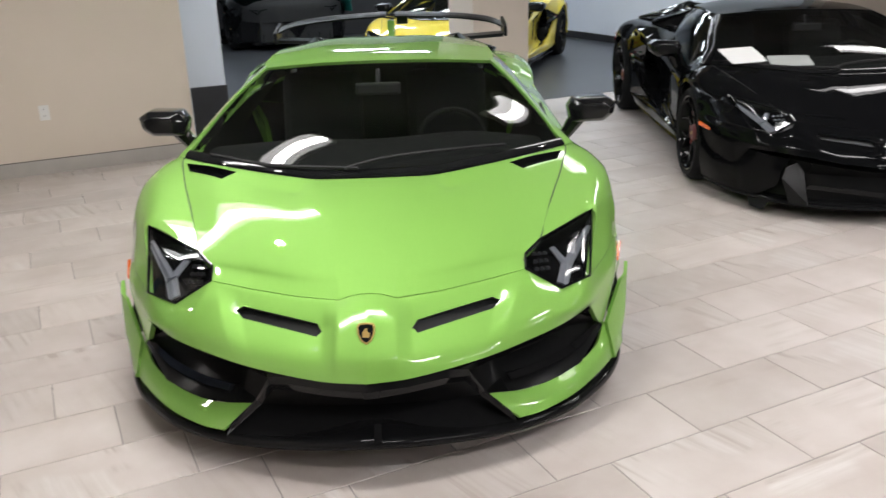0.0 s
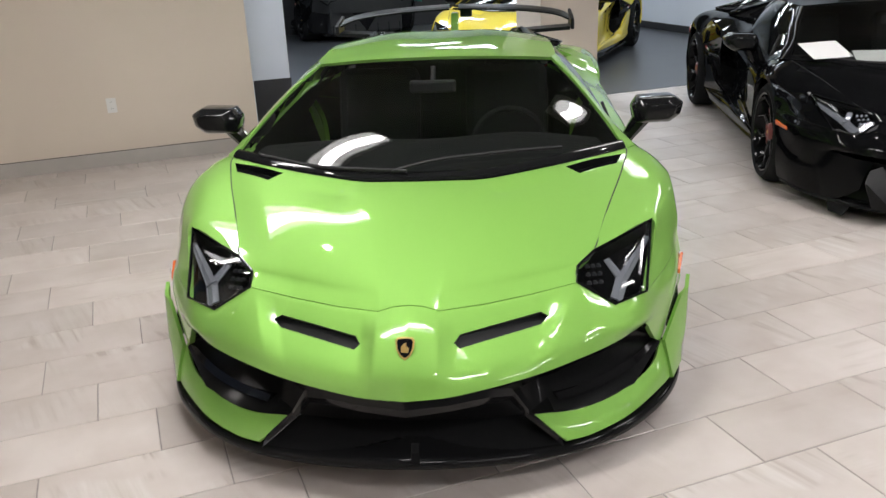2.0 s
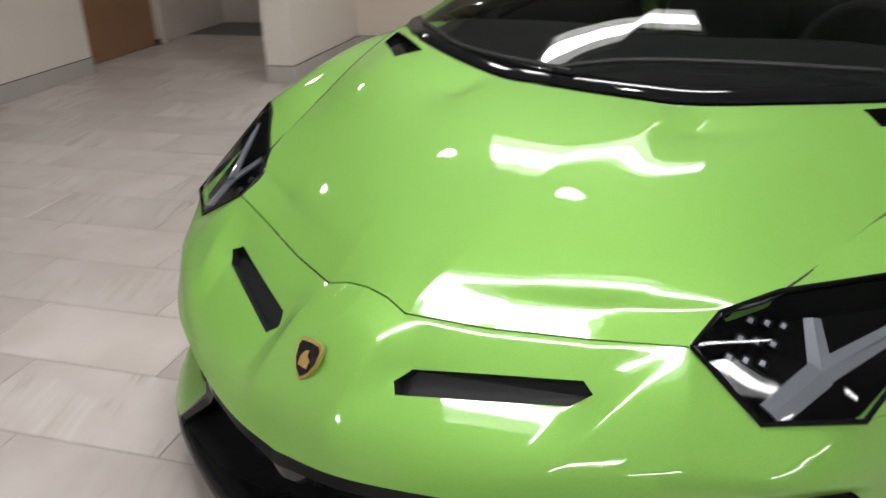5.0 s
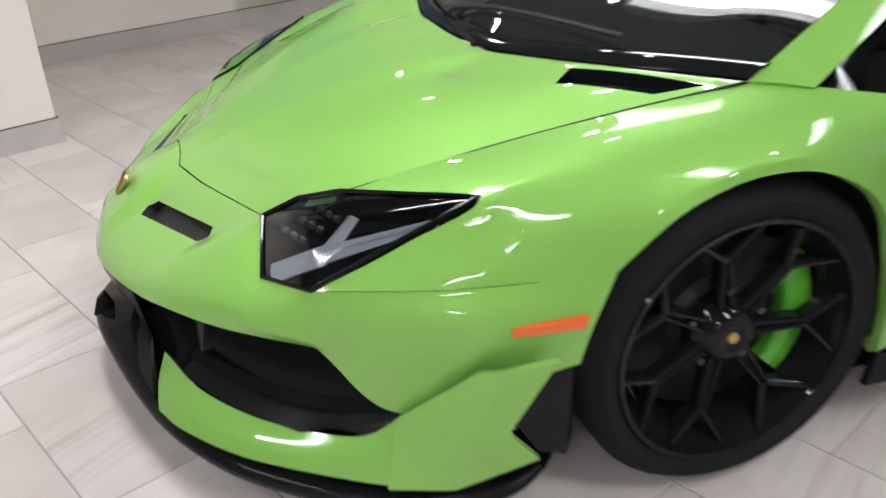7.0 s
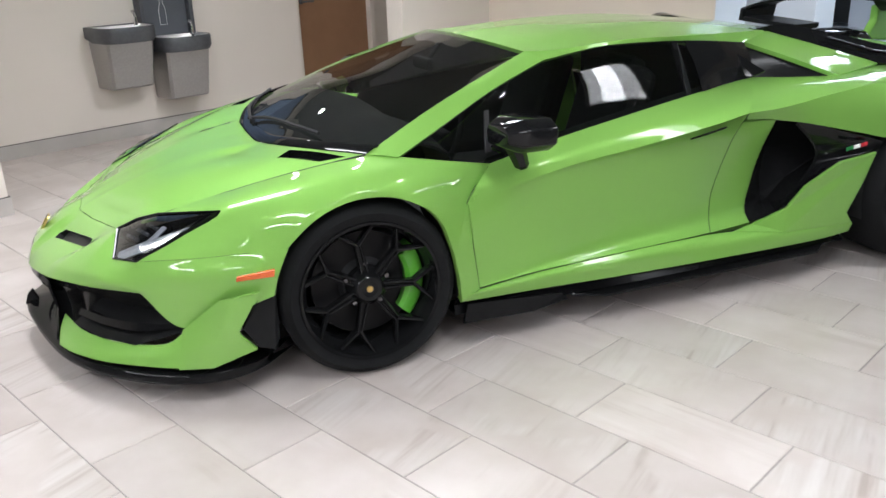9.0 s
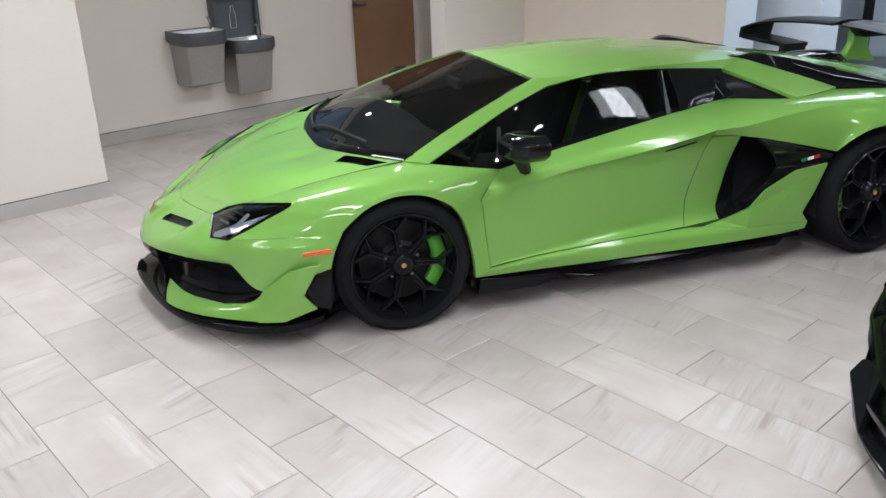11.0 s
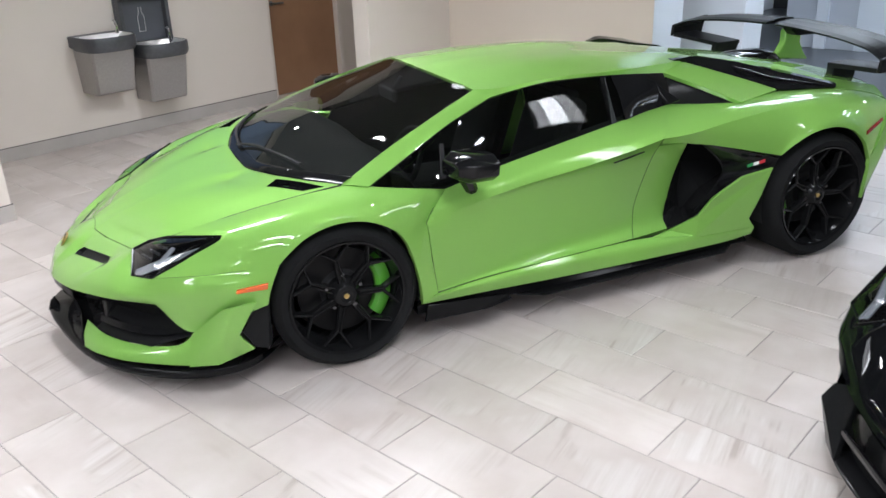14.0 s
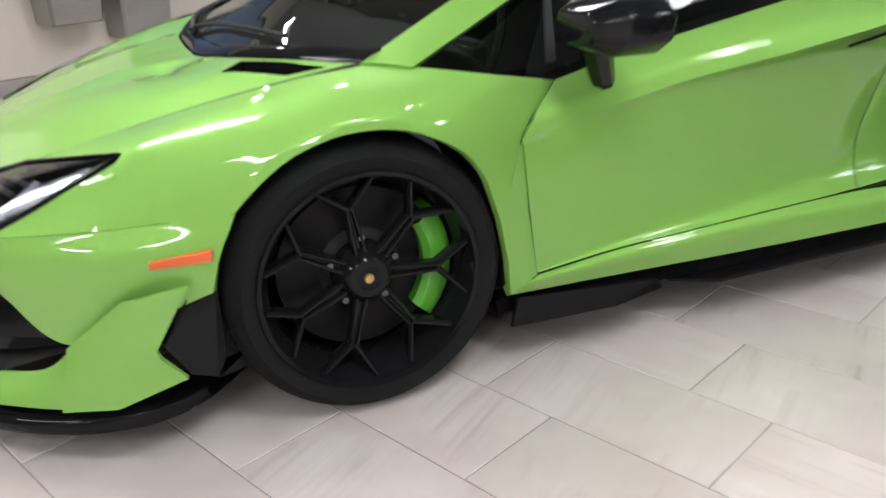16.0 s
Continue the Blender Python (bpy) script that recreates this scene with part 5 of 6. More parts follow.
    g = np.array([inner + (0, 0, 0.016), edge + (0, 0.022, 0.0150), edge + (0, 0.015, 0.0135), edge + (0, 0.008, 0.0095), edge + (0, 0.003, 0.0035), edge - (0, 0, 0.004), edge + (0, 0.001, -0.012), edge + (0, 0.004, -0.018), edge + (0, 0.010, -0.022), inner - (0, 0, 0.03)])
    panel("splitter", np.concatenate([flip(g)[:, :0:-1], g], 1), LACQUER, car, "gloss black front splitter", 0, 0, None, False, 40)
    part("splitter_fork", plate([(0.013, -1.252, 0.116), (0.013, -1.238, 0.158), (0.013, -1.215, 0.180), (0.013, -1.195, 0.13)], 0.026, None, 0.004), LACQUER, car, "gloss black centre strut on the splitter")

    # badge
    shield = [(0.0, 0.034), (0.024, 0.032), (0.030, 0.022), (0.027, -0.004), (0.016, -0.026), (0.0, -0.038), (-0.016, -0.026), (-0.027, -0.004), (-0.030, 0.022), (-0.024, 0.032)][::-1]
    tilt = pose(0, -1.112, 0.452, 58)
    part("badge", plate([tilt @ Vector((x, y, 0.008)) for x, y in shield], 0.008, None, 0.001), GOLD, car, "gold rimmed shield badge")
    part("badge_field", plate([tilt @ Vector((x * 0.82, y * 0.84, 0.0095)) for x, y in shield], 0.003), GLOSS_BLACK, car)
    part("badge_figure", plate([tilt @ Vector(p) for p in ((-0.012, -0.014, 0.0115), (0.010, -0.016, 0.0115), (0.013, -0.002, 0.0115), (0.004, 0.006, 0.0115), (0.005, 0.016, 0.0115), (-0.004, 0.013, 0.0115), (-0.012, 0.002, 0.0115))], 0.002), GOLD, car)

    # headlamps
    for side in (1, -1):
        lens = [(0.551, -0.83, 0.546), (0.559, -0.757, 0.576), (0.62, -0.685, 0.603), (0.85, -0.49, 0.652), (0.789, -0.785, 0.493), (0.675, -0.857, 0.477)]
        s = lambda p, d=(0, 0, 0): ((p[0] + d[0]) * side, p[1] + d[1], p[2] + d[2])
        bm = bmesh.new()
        rim_pts = on_line(lens + lens[:1], 37, polyline)[:-1]
        heart = np.array((0.695, -0.735, 0.570))
        swell = np.array((0.012, -0.016, 0.012))
        rings = [[bm.verts.new(s(heart + (p - heart) * r + swell * (1 - r * r))) for p in rim_pts] for r in (1, 0.85, 0.65, 0.42, 0.2)]
        for r0, r1 in zip(rings, rings[1:]):
            for q in range(36):
                bm.faces.new([r0[q - 1], r0[q], r1[q], r1[q - 1]])
        bm.faces.new(rings[-1])
        lamp = part("headlamp", bm, LENS_GLASS, car, "dark headlamp under a clear cover")
        smooth(lamp, 60)
        lamp.visible_shadow = False
        bm = bmesh.new()
        rim_o = [bm.verts.new(s(p)) for p in lens]
        deep = [bm.verts.new(s((0.695 + (p[0] - 0.695) * 0.82, -0.735 + (p[1] + 0.735) * 0.82 + 0.045, 0.560 + (p[2] - 0.56) * 0.82 - 0.055))) for p in lens]
        for q in range(6):
            bm.faces.new([rim_o[q - 1], rim_o[q], deep[q], deep[q - 1]])
        bm.faces.new(deep)
        part("lamp_bowl", bm, GLOSS_BLACK, lamp)
        rim = [s(p, (0, 0, 0.002)) for p in lens]
        part("lamp_rim", tube(rim + rim[:1], 0.005, None, 6), GLOSS_BLACK, lamp)
        y0, y1, y2, y3 = (0.680, -0.838, 0.486), (0.712, -0.742, 0.522), (0.826, -0.555, 0.606), (0.668, -0.672, 0.568)
        for p, q, w0, w1 in ((y0, y1, 0.021, 0.022), (y1, y2, 0.019, 0.008), (y1, y3, 0.018, 0.013)):
            p, q = np.array(p), np.array(q)
            over = np.cross(q - p, (0.35, -0.55, 0.75))
            over /= np.linalg.norm(over)
            lift = np.array((0.004, -0.007, 0.009))
            g = np.array([[p - over * w0, p + lift * 0.5, p + over * w0], [q - over * w1, q + lift * 0.5, q + over * w1]]) * (side, 1, 1)
            part("light_guide", sheet(g, 0.006), LAMP_WHITE, lamp, "white Y-shaped light guide")
        for q in range(9):
            i, j = q % 3, q // 3
            cell = lathe([(0.0, 0.0), (0.004, 0.004), (0.0, 0.0085), (-0.008, 0.0085)], None, 6, "z", (0, 0, 0))
            bmesh.ops.transform(cell, matrix=pose(*s((0.596 + 0.021 * i, -0.792 + 0.012 * i + 0.036 * j, 0.532 - 0.003 * i + 0.016 * j)), -38, 12 * side, 0), verts=cell.verts)
            part("lamp_cell", cell, CHROME_CELL, lamp, "small clear lamp lens")

    # wipers
    for pts in ([(-0.70, -0.015, 0.818), (-0.42, -0.165, 0.797), (-0.06, -0.222, 0.785)], [(0.56, -0.060, 0.828), (0.30, -0.115, 0.825), (0.05, -0.165, 0.812), (-0.12, -0.222, 0.785)]):
        part("wiper", tube(on_line(pts, 10), 0.0075, None, 6), MATT_BLACK, car, "black windscreen wiper")

    # mirrors
    for side in (1, -1):
        ring = [(0.950, 0.575, 0.800), (0.935, 0.575, 0.870), (0.965, 0.575, 0.918), (1.12, 0.59, 0.922), (1.172, 0.595, 0.892), (1.160, 0.595, 0.835), (1.11, 0.59, 0.800)]
        bm = bmesh.new()
        a = [bm.verts.new(((1.06 + (p[0] - 1.06) * 0.62) * side, p[1] - 0.120, 0.862 + (p[2] - 0.862) * 0.6)) for p in ring]
        b = [bm.verts.new((p[0] * side, p[1] - 0.060, p[2])) for p in ring]
        c = [bm.verts.new((p[0] * side, p[1] + 0.055, p[2])) for p in ring]
        for r0, r1 in ((a, b), (b, c)):
            for q in range(7):
                bm.faces.new([r0[q - 1], r0[q], r1[q], r1[q - 1]])
        bm.faces.new(a), bm.faces.new(c)
        bmesh.ops.bevel(bm, geom=list(bm.edges), offset=0.008, segments=2, affect="EDGES", profile=0.5)
        m = smooth(part("door_mirror", bm, GLOSS_BLACK, car, "gloss black door mirror"), 50)
        part("mirror_arm", tube([(0.885 * side, 0.655, 0.680), (0.930 * side, 0.620, 0.715), (0.985 * side, 0.560, 0.820)], [0.030, 0.030, 0.042], None, 8), GLOSS_BLACK, m)
        part("mirror_glass", box((0.17, 0.004, 0.07), (1.06 * side, 0.648, 0.862), 0.001), CHROME, m)

    # wheels, arches, floor
    for y, r, w, q, d, x in ((-0.015, 0.335, 0.255, 0.262, 0.20, 0.862), (2.70, 0.355, 0.33, 0.278, 0.19, 0.855)):
        for side in (1, -1):
            wh = wheel("wheel", r, w, q, d, caliper, caliper_label, 0.0 if (y < 1) == (side > 0) else math.pi)
            wh.parent = car
            wh.matrix_basis = pose(x * side, y, r, 0, 0, 0 if side > 0 else 180)
            bm = lathe([(0.235 if y < 1 else 0.27, r + 0.03), (-0.10, r + 0.03)], None, 40, "x", (0.70, y, r + 0.012))
            if side < 0:
                for vert in bm.verts:
                    vert.co.x = -vert.co.x
            low = [v for v in bm.verts if v.co.z < 0.20]
            bmesh.ops.delete(bm, geom=low, context="VERTS")
            part("wheel_arch", bm, MATT_BLACK, car)
    part("floor_pan", box((1.40, 3.85, 0.05), (0, 1.30, 0.15), 0.01), MATT_BLACK, car)
    # bulkheads that close the car inside
    part("front_tub", box((1.10, 0.62, 0.26), (0, -0.50, 0.27), 0.03), MATT_BLACK, car)
    part("rear_tub", box((1.30, 1.35, 0.58), (0, 2.75, 0.46), 0.03), MATT_BLACK, car)
    part("sill_box", box((1.72, 1.9, 0.16), (0, 1.35, 0.22), 0.02), MATT_BLACK, car)

    # cabin
    dash = loft([[(-0.78, -0.05, 0.74), (-0.4, -0.18, 0.745), (0, -0.20, 0.745), (0.4, -0.18, 0.745), (0.78, -0.05, 0.74)],
                 [(-0.74, 0.20, 0.80), (-0.4, 0.20, 0.815), (0, 0.20, 0.81), (0.4, 0.20, 0.83), (0.74, 0.20, 0.80)],
                 [(-0.74, 0.42, 0.72), (-0.4, 0.44, 0.73), (0, 0.44, 0.72), (0.4, 0.44, 0.74), (0.74, 0.42, 0.72)],
                 [(-0.74, 0.48, 0.45), (-0.4, 0.50, 0.45), (0, 0.50, 0.45), (0.4, 0.50, 0.45), (0.74, 0.48, 0.45)]], 20, 12)
    panel("dashboard", dash, LEATHER, car, "black leather dashboard", 0.01, 0, None, False)
    for x in (-0.36, 0.36):
        seat = part("seat", box((0.46, 0.50, 0.14), (x, 0.95, 0.34), 0.05), LEATHER, car, "black leather sports seat")
        part("seat_back", box((0.46, 0.14, 0.62), (x, 1.32, 0.68), 0.05, None, Matrix.Rotation(-0.32, 4, "X")), LEATHER, seat)
        part("headrest", box((0.24, 0.10, 0.16), (x, 1.42, 0.93), 0.035, None, Matrix.Rotation(-0.3, 4, "X")), LEATHER, seat)
    ring = [(0.36 + 0.17 * math.cos(t), 0.52 + 0.07 * math.sin(t), 0.72 + 0.155 * math.sin(t)) for t in np.linspace(0, 2 * math.pi, 25)]
    steer = smooth(part("steering_wheel", tube(ring, 0.014, None, 8), LEATHER, car, "black steering wheel"))
    part("steering_boss", box((0.16, 0.05, 0.09), (0.36, 0.52, 0.71), 0.02), LEATHER, steer)
    part("inner_mirror", box((0.22, 0.03, 0.06), (0, 0.58, 0.99), 0.012), MATT_BLACK, car, "black inner mirror")
    part("mirror_stalk", tube([(0, 0.60, 1.0), (0, 0.66, 1.07)], 0.012), MATT_BLACK, car)
    part("rear_bulkhead", box((1.10, 0.05, 0.62), (0, 1.75, 0.72), 0.02), LEATHER, car)

    # engine cover and tail
    g = loft([[(0, 2.20, 1.098), (0, 2.6, 1.040), (0, 3.0, 0.985), (0, 3.40, 0.915)], [(0.22, 2.20, 1.094), (0.26, 2.6, 1.036), (0.30, 3.0, 0.980), (0.34, 3.40, 0.905)],
              [(0.425, 2.20, 1.080), (0.50, 2.6, 1.008), (0.62, 3.0, 0.948), (0.68, 3.38, 0.87)]], 22, 8)
    panel("engine_cover", np.concatenate([flip(g)[:0:-1], g], 0), paint_mat, car, "", 0.012, 0.001, (0, 0, 1), False)
    vent = np.array([on_line([(0.455, 2.160, 1.080), (0.535, 2.30, 1.034), (0.63, 2.455, 0.982), (0.735, 2.60, 0.930), (0.805, 2.93, 0.926)], 21, polyline),
                     on_line([(0.440, 2.090, 1.094), (0.475, 2.200, 1.116), (0.535, 2.45, 1.070), (0.630, 2.66, 1.012), (0.80, 2.94, 0.936)], 21, polyline),
                     on_line([(0.400, 2.090, 1.098), (0.420, 2.210, 1.104), (0.440, 2.45, 1.056), (0.505, 2.72, 1.010), (0.76, 2.97, 0.940)], 21, polyline)])
    panel("engine_vent", vent, GLOSS_BLACK, car, "gloss black faceted engine vent behind the buttress", 0.02, 0, (0.3, 0, 1), True, 8)
    for side in (1, -1):
        part("vent_bar", tube(np.array([(0.575, 2.40, 1.050), (0.68, 2.60, 0.984), (0.785, 2.88, 0.938)]) * (side, 1, 1), 0.006, None, 6), CARBON, car, "black bar along the engine vent")
    hump = np.array([[(x, y, z - drop) for y, z in ((2.80, 1.004), (2.92, 1.020), (3.08, 1.024), (3.17, 1.014), (3.21, 0.985), (3.222, 0.940))] for x, drop in ((-0.115, 0.052), (-0.095, 0.018), (-0.05, 0.004), (0, 0), (0.05, 0.004), (0.095, 0.018), (0.115, 0.052))])
    panel("engine_hump", spline(hump, 19), GLOSS_BLACK, car, "gloss black hump ahead of the wing pylon", 0.006, 0, (0, 0, 1), False, 50)
    inner = on_line([(0.60, 2.93, 0.957), (0.62, 3.0, 0.948), (0.68, 3.38, 0.872)], 14)
    outer = on_line([(0.792, 2.94, 0.918), (0.80, 3.18, 0.873), (0.80, 3.34, 0.823)], 14)
    panel("rear_deck", spline(np.array([inner, (inner + outer) / 2 + (0, 0, 0.004), outer]), 7), paint_mat, car, "", 0.015, 0.001, (0, 0, 1))
    g = loft([[(0.34, 3.40, 0.905), (0.66, 3.38, 0.87), (0.885, 3.27, 0.795)], [(0.34, 3.50, 0.80), (0.66, 3.42, 0.78), (0.895, 3.24, 0.70)], [(0.34, 3.50, 0.52), (0.66, 3.40, 0.52), (0.895, 3.22, 0.55)]], 14, 8)
    g0 = loft([[(0, 3.40, 0.915), (0.17, 3.40, 0.91), (0.34, 3.40, 0.905)], [(0, 3.50, 0.81), (0.17, 3.50, 0.805), (0.34, 3.50, 0.80)], [(0, 3.50, 0.52), (0.17, 3.50, 0.52), (0.34, 3.50, 0.52)]], 8, 8)
    half = np.concatenate([g0, g[:, 1:]], 1)
    panel("tail", np.concatenate([flip(half)[:, :0:-1], half], 1), MATT_BLACK, car, "black tail panel", 0.01, 0, (0, 1, 0), False)
    for side in (1, -1):
        part("tail_lamp", tube(np.array([(0.50, 3.46, 0.74), (0.62, 3.435, 0.72), (0.66, 3.42, 0.66), (0.78, 3.36, 0.74), (0.66, 3.43, 0.72)]) * (side, 1, 1), 0.012, None, 6), RED_LENS, car, "red tail lamp")
        g = coons(on_line([(0, 3.50, 0.52), (0.925, 3.24, 0.55)], 10), on_line([(0, 3.42, 0.17), (0.90, 3.10, 0.18)], 10), on_line([(0, 3.50, 0.52), (0, 3.42, 0.17)], 6), on_line([(0.925, 3.24, 0.55), (0.90, 3.10, 0.18)], 6))
        part("diffuser_panel", sheet(g * (side, 1, 1), 0.01), CARBON, car, "carbon rear diffuser")
        for x in (0.2, 0.4, 0.6):
            part("diffuser_fin", box((0.012, 0.30, 0.20), (x * side, 3.28, 0.22), 0.004), CARBON, car)
        low = [(1.02, 3.01, 0.325), (0.965, 3.12, 0.415), (0.915, 3.235, 0.54), (0.89, 3.10, 0.20), (0.97, 2.98, 0.16)]
        part("rear_skirt", plate([(p[0] * side, p[1], p[2]) for p in (low if side < 0 else low[::-1])], 0.02), GLOSS_BLACK, car, "gloss black rear skirt")

    if wing:
        # two blades that meet in a clamp on the centre pylon, with boxed ends standing on struts
        part("wing_pylon", plate([(0.028, 3.19, 0.95), (0.028, 3.53, 0.92), (0.028, 3.48, 0.975), (0.028, 3.44, 1.04), (0.028, 3.445, 1.13), (0.028, 3.31, 1.13), (0.028, 3.31, 1.05), (0.028, 3.27, 0.985)], 0.056, None, 0.012), paint_mat, car)
        for side in (1, -1):
            lead = on_line([(0.035, 3.20, 1.176), (0.27, 3.195, 1.168), (0.52, 3.185, 1.152), (0.70, 3.175, 1.130), (0.80, 3.17, 1.108), (0.872, 3.16, 1.076)], 26)
            tail = on_line([(0.035, 3.42, 1.186), (0.27, 3.42, 1.179), (0.52, 3.42, 1.164), (0.70, 3.41, 1.144), (0.80, 3.41, 1.124), (0.872, 3.40, 1.098)], 26)
            g = np.array([lead - (0, 0, 0.016), lead - (0, 0.010, 0.004), lead + (0, 0.03, 0.008), (lead + tail) / 2 + (0, 0, 0.014), tail + (0, 0, 0.006), tail - (0, 0, 0.010), (lead + tail) / 2 - (0, 0, 0.018), lead - (0, 0, 0.016)])
            part("wing_blade", sheet(g * (side, 1, 1), 0), WING_CARBON, car, "carbon rear wing blade")
            end = [(0.885 * side, 3.13, 0.995), (0.885 * side, 3.14, 1.072), (0.885 * side, 3.25, 1.098), (0.885 * side, 3.45, 1.128), (0.885 * side, 3.42, 1.09), (0.885 * side, 3.40, 1.005)]
            part("wing_end", plate(end[::side], 0.026, None, 0.006), WING_CARBON, car, "carbon end plate of the rear wing")
            high = on_line([(0.88, 3.14, 1.018), (0.70, 3.17, 1.006), (0.485, 3.20, 0.992)], 10)
            g = np.array([high, high + (0, 0.20, 0.004), high + (0, 0.20, -0.022), high - (0, 0, 0.026), high])
            part("wing_strut", sheet(g * (side, 1, 1), 0), WING_CARBON, car, "carbon strut under the wing")
            part("wing_foot", plate([(0.485 * side, 3.20, 0.99), (0.485 * side, 3.40, 0.994), (0.485 * side, 3.37, 0.88), (0.485 * side, 3.19, 0.90)][::side], 0.05, None, 0.006), WING_CARBON, car, "carbon foot of the wing strut")
        part("wing_stay", plate([(0.045, 3.22, 1.178), (0.045, 3.44, 1.190), (0.045, 3.45, 1.10), (0.045, 3.30, 1.10), (0.045, 3.26, 1.13)], 0.09, None, 0.010), WING_CARBON, car, "carbon clamp over the pylon")
    # the body sits a little nose-up on its wheels
    for o in car.children_recursive:
        if o.name.startswith(("tyre", "rim", "spoke", "hub", "brake_disc", "disc_bell", "caliper", "wheel_arch")) or o.data is None:
            continue
        for v in o.data.vertices:
            v.co.z += 0.0150 - 0.0143 * v.co.y
            v.co.y -= 0.008
    return car


green_car = tagged(sports_car(GREEN, CALIPER, "bright green brake caliper"), "metallic lime green sports car with black trim and rear wing", "sports car", "parked sports cars")


def recoloured(source, m, swaps, label):
    car = copy_thing(source, m)
    for o in car.children_recursive:
        for slot in o.material_slots:
            if slot.material in swaps:
                mat = swaps[slot.material]
                slot.link = "OBJECT"
                slot.material = mat
    return tagged(car, label, "sports car")


black_car = recoloured(green_car, pose(3.10, 2.24, 0, 0, 0, -3.6), {GREEN: BLACK_PAINT, CALIPER: RED_CALIPER}, "gloss black sports car with red brake calipers beside the green one")
for o in list(black_car.children_recursive):
    if o.name.split(".")[0] == "hub":
        o.material_slots[0].link = "OBJECT"
        o.material_slots[0].material = RED_HUB
    if o.name.startswith(("wing_", "splitter", "skirt_", "badge", "front_lip", "winglet", "wheel_baffle", "front_intake", "intake_beam", "intake_blade")):
        bpy.data.objects.remove(o)


def plain_front(car):
    """The smoother front of the black car: closed corners, an upright fin at each and a thin splitter on feet."""
    edge = on_line([(0, -1.205, 0.112), (0.25, -1.165, 0.108), (0.48, -1.080, 0.104), (0.62, -0.985, 0.103), (0.76, -0.830, 0.104), (0.88, -0.640, 0.108), (0.955, -0.40, 0.118)], 40)
    top = on_line([(0, -1.190, 0.318), (0.25, -1.152, 0.336), (0.50, -1.045, 0.362), (0.66, -0.930, 0.376), (0.785, -0.785, 0.376)], 40)
    deep = on_line([(0, -1.06, 0.26), (0.25, -1.03, 0.27), (0.48, -0.94, 0.27), (0.62, -0.84, 0.27), (0.74, -0.72, 0.28)], 40)
    sill = on_line([(0, -1.10, 0.135), (0.25, -1.06, 0.13), (0.48, -0.98, 0.126), (0.62, -0.88, 0.125), (0.76, -0.76, 0.125)], 40)
    g = np.array([top, deep, sill, edge[:40] * (0.98, 0.985, 1)])
    panel("front_intake", np.concatenate([flip(g)[:, :0:-1], g], 1), INTAKE_BLACK, car, "dark front air intake", 0, 0, None, False, 25)
    upper = on_line([(0.610, -0.985, 0.372), (0.700, -0.895, 0.378), (0.800, -0.775, 0.395), (0.890, -0.610, 0.385), (0.985, -0.375, 0.400)], 20)
    middle = on_line([(0.640, -0.965, 0.300), (0.735, -0.850, 0.250), (0.835, -0.735, 0.245), (0.925, -0.560, 0.240), (0.985, -0.368, 0.245)], 20)
    lower = on_line([(0.655, -0.945, 0.200), (0.745, -0.835, 0.118), (0.825, -0.735, 0.118), (0.908, -0.575, 0.120), (0.962, -0.365, 0.126)], 20)
    panel("bumper_corner", spline(np.array([upper, middle, lower]), 10), BLACK_PAINT, car, "", 0.012, 0, (1, -1, 0))
    both_plates("corner_fin", [(0.655, -1.012, 0.262), (0.628, -0.990, 0.325), (0.560, -0.985, 0.352), (0.520, -1.000, 0.300), (0.515, -1.045, 0.190), (0.500, -1.078, 0.108), (0.600, -1.015, 0.104)], 0.025, INTAKE_BLACK, car, "upright black fin at the bumper corner", 0.004)
    both_plates("intake_bar", [(0.10, -1.165, 0.205), (0.50, -1.045, 0.230), (0.515, -1.035, 0.200), (0.11, -1.165, 0.175)], 0.012, GLOSS_BLACK, car, "gloss black bar across the intake", 0.003)
    inner = edge * (0.86, 1, 1) + (0, 0.12, 0.004)
    g = np.array([inner + (0, 0, 0.012), edge + (0, 0.012, 0.010), edge + (0, 0.002, 0.004), edge - (0, 0, 0.006), edge + (0, 0.008, -0.014), inner - (0, 0, 0.02)])
    panel("splitter", np.concatenate([flip(g)[:, :0:-1], g], 1), LACQUER, car, "thin gloss black splitter", 0, 0, None, False, 40)
    both_plates("skid_foot", [(0.665, -0.900, 0.098), (0.770, -0.770, 0.100), (0.760, -0.810, 0.030), (0.705, -0.890, 0.026)], 0.015, RUBBER, car, "black rubber foot under the splitter", 0.004)


plain_front(black_car)
for x, y, z, tilt, turn in ((-0.64, 0.00, 0.872, 20, 18), (-0.30, 0.02, 0.825, 10, -8), (0.52, 0.06, 0.818, 10, 14)):
    sheet_bm = bmesh.new()
    fold = [[sheet_bm.verts.new((a, b, 0.004 * math.sin(6 * a + 9 * b))) for a in np.linspace(-0.14, 0.14, 6)] for b in np.linspace(-0.108, 0.108, 5)]
    for r0, r1 in zip(fold, fold[1:]):
        for q in range(5):
            sheet_bm.faces.new([r0[q], r0[q + 1], r1[q + 1], r1[q]])
    page = part("paper_sheet", sheet_bm, PAPER)
    page.matrix_basis = pose(3.10, 2.24, 0, 0, 0, -3.6) @ pose(x, y, z, tilt, 0, turn)
    tagged(page, "loose white paper sheet lying at the black car's windscreen", "paper", "papers on the black car")

yellow_car = recoloured(green_car, pose(0.57, 7.35, 0, 0, 0, -20.0), {GREEN: YELLOW, CALIPER: RED_CALIPER}, "bright yellow sports car with black trim on the garage floor")
covered_car = recoloured(green_car, pose(-3.27, 14.54, 0, 0, 0, 204.3), {GREEN: BLACK_PAINT, CALIPER: RED_CALIPER, RED_LENS: GLOSS_BLACK}, "black sports car half covered by a teal cloth in the garage")
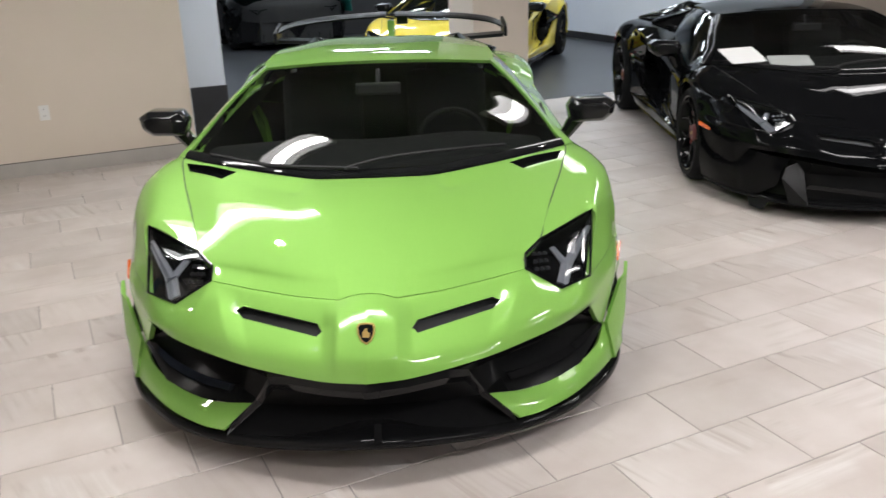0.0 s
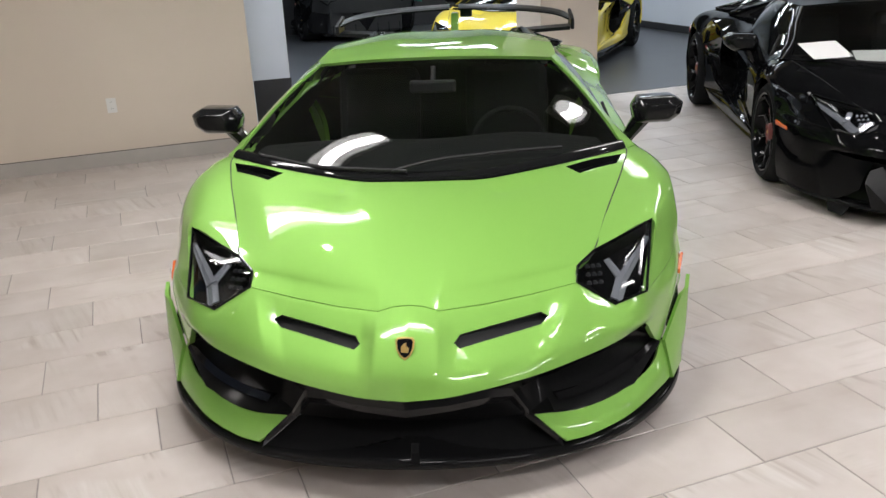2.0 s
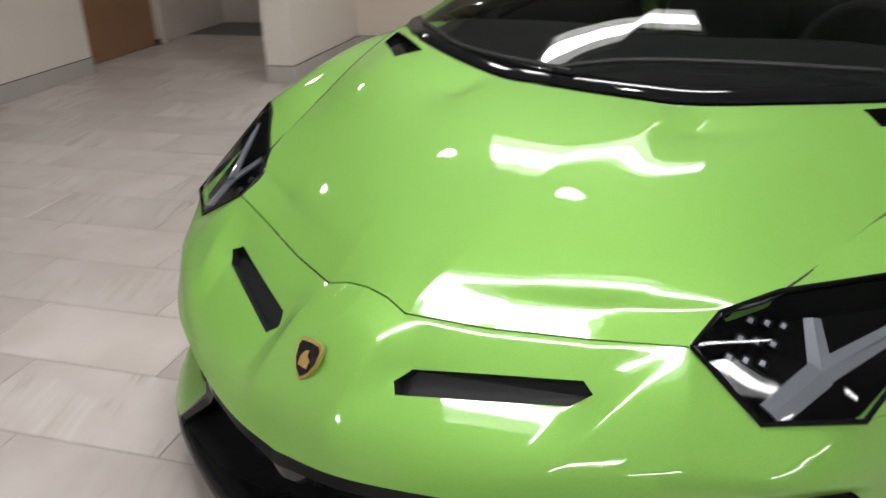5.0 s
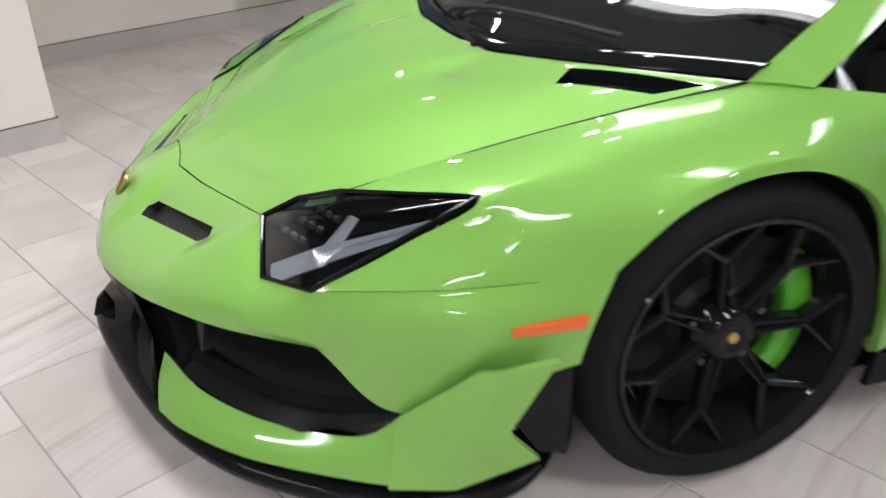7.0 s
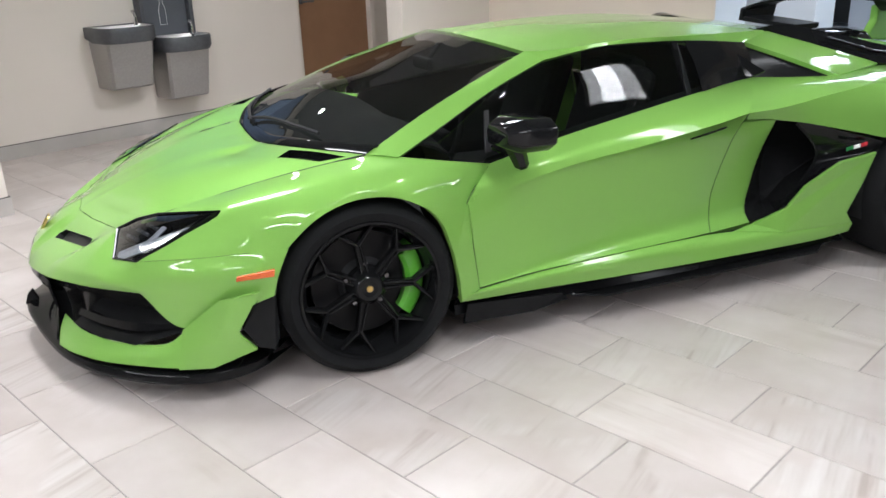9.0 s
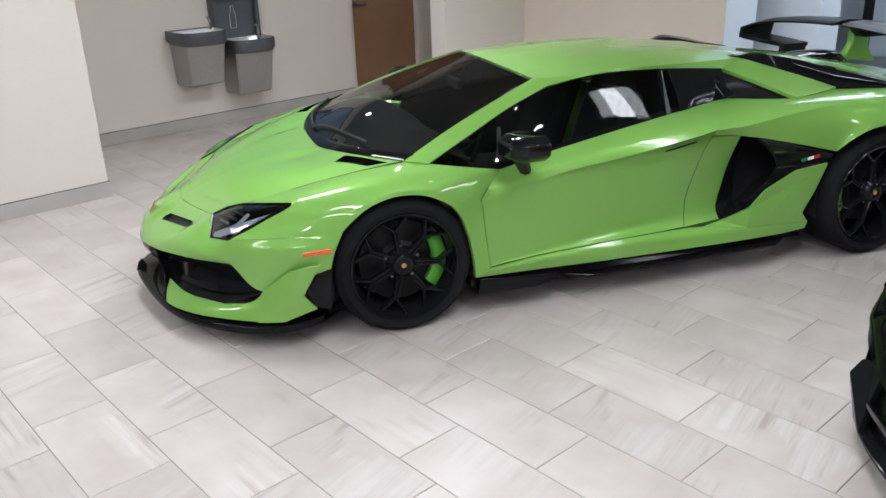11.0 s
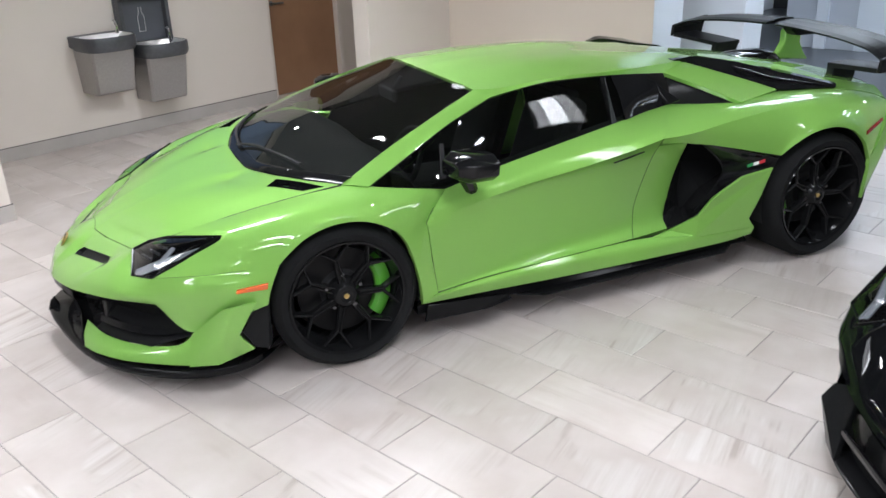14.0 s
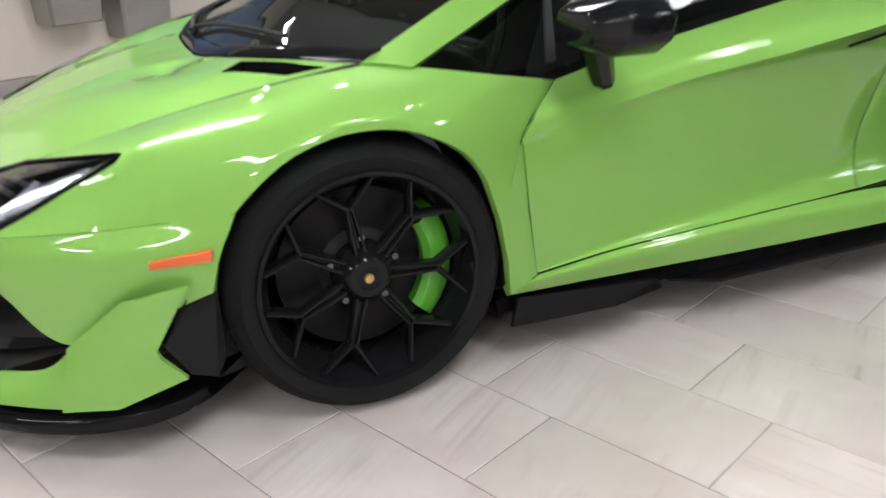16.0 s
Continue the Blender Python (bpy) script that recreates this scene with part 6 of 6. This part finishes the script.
cloth = loft([[(-1.08, 3.28, 0.50), (-1.0, 3.3, 0.84), (-0.5, 3.45, 0.95), (0, 3.5, 0.97), (0.5, 3.45, 0.95), (1.0, 3.3, 0.84)], [(-1.10, 2.7, 0.52), (-0.98, 2.7, 0.94), (-0.5, 2.7, 1.06), (0, 2.7, 1.10), (0.5, 2.7, 1.06), (0.98, 2.7, 0.94)],
              [(-1.06, 1.9, 0.55), (-0.9, 1.9, 0.96), (-0.5, 1.9, 1.12), (0, 1.9, 1.16), (0.5, 1.9, 1.12), (0.9, 1.9, 0.96)]], 40, 20)
cloth[:, :, 2] += 0.012 * np.sin(np.arange(40) * 1.7)[None, :] + 0.25 * np.linspace(1, 0, 20)[:, None] * 0.3
cover = smooth(part("car_cover", sheet(cloth, 0.004), TEAL), 60)
cover.matrix_basis = pose(-3.27, 14.54, 0.005, 0, 0, 204.3)
tagged(cover, "teal cloth cover lying over the back of the black car", "car cover")


# ---------------------------------------------------------------- floor tiles
# rows along u, each shifted by a third of a tile; the ones round the cars are pieces of their own
TILE_U, TILE_V, JOINT = 0.6105, 0.3068, 0.0036


def tile_mesh(bm, u0, u1, v0, v1, z):
    e = 0.002
    lo = [bm.verts.new(p) for p in ((u0, v0, z - 0.008), (u1, v0, z - 0.008), (u1, v1, z - 0.008), (u0, v1, z - 0.008))]
    mi = [bm.verts.new(p) for p in ((u0, v0, z - e), (u1, v0, z - e), (u1, v1, z - e), (u0, v1, z - e))]
    hi = [bm.verts.new(p) for p in ((u0 + e, v0 + e, z), (u1 - e, v0 + e, z), (u1 - e, v1 - e, z), (u0 + e, v1 - e, z))]
    for a, b in ((lo, mi), (mi, hi)):
        for k in range(4):
            bm.faces.new([a[k - 1], a[k], b[k], b[k - 1]])
    bm.faces.new(hi)


one = bmesh.new()
tile_mesh(one, -TILE_U / 2 + JOINT / 2, TILE_U / 2 - JOINT / 2, -TILE_V / 2 + JOINT / 2, TILE_V / 2 - JOINT / 2, 0)
bmesh.ops.recalc_face_normals(one, faces=one.faces)
tile_data = bpy.data.meshes.new("tile")
one.to_mesh(tile_data)
one.free()
tile_data.materials.append(TILE)
rest = bmesh.new()
count = 0
for row in range(-23, 17):
    v0 = -0.490 + row * TILE_V
    shift = (1.834 + row * 0.3995) % TILE_U
    for col in range(-8, 16):
        u0 = shift + col * TILE_U
        u1, v1 = u0 + TILE_U, v0 + TILE_V
        cu, cv = (u0 + u1) / 2, (v0 + v1) / 2
        if u1 < -4.4 or u0 > 9.0 or v1 < -7.0 or v0 > 4.5:
            continue
        near = -2.3 < cu < 3.3 and -2.6 < cv < 1.9 and u0 > -2.2
        if near and count < 298:
            ob = new("tile", tile_data)
            ob.parent = floor
            ob.location = (cu, cv, 0)
            ob.rotation_euler = (random.uniform(-0.0006, 0.0006), random.uniform(-0.0006, 0.0006), 0)
            count += 1
        else:
            tile_mesh(rest, max(u0, -4.4) + JOINT / 2, min(u1, 9.0) - JOINT / 2, max(v0, -7.0) + JOINT / 2, min(v1, 4.524) - JOINT / 2, 0)
tagged(part("tile_field", rest, TILE, floor), kind="stuff")
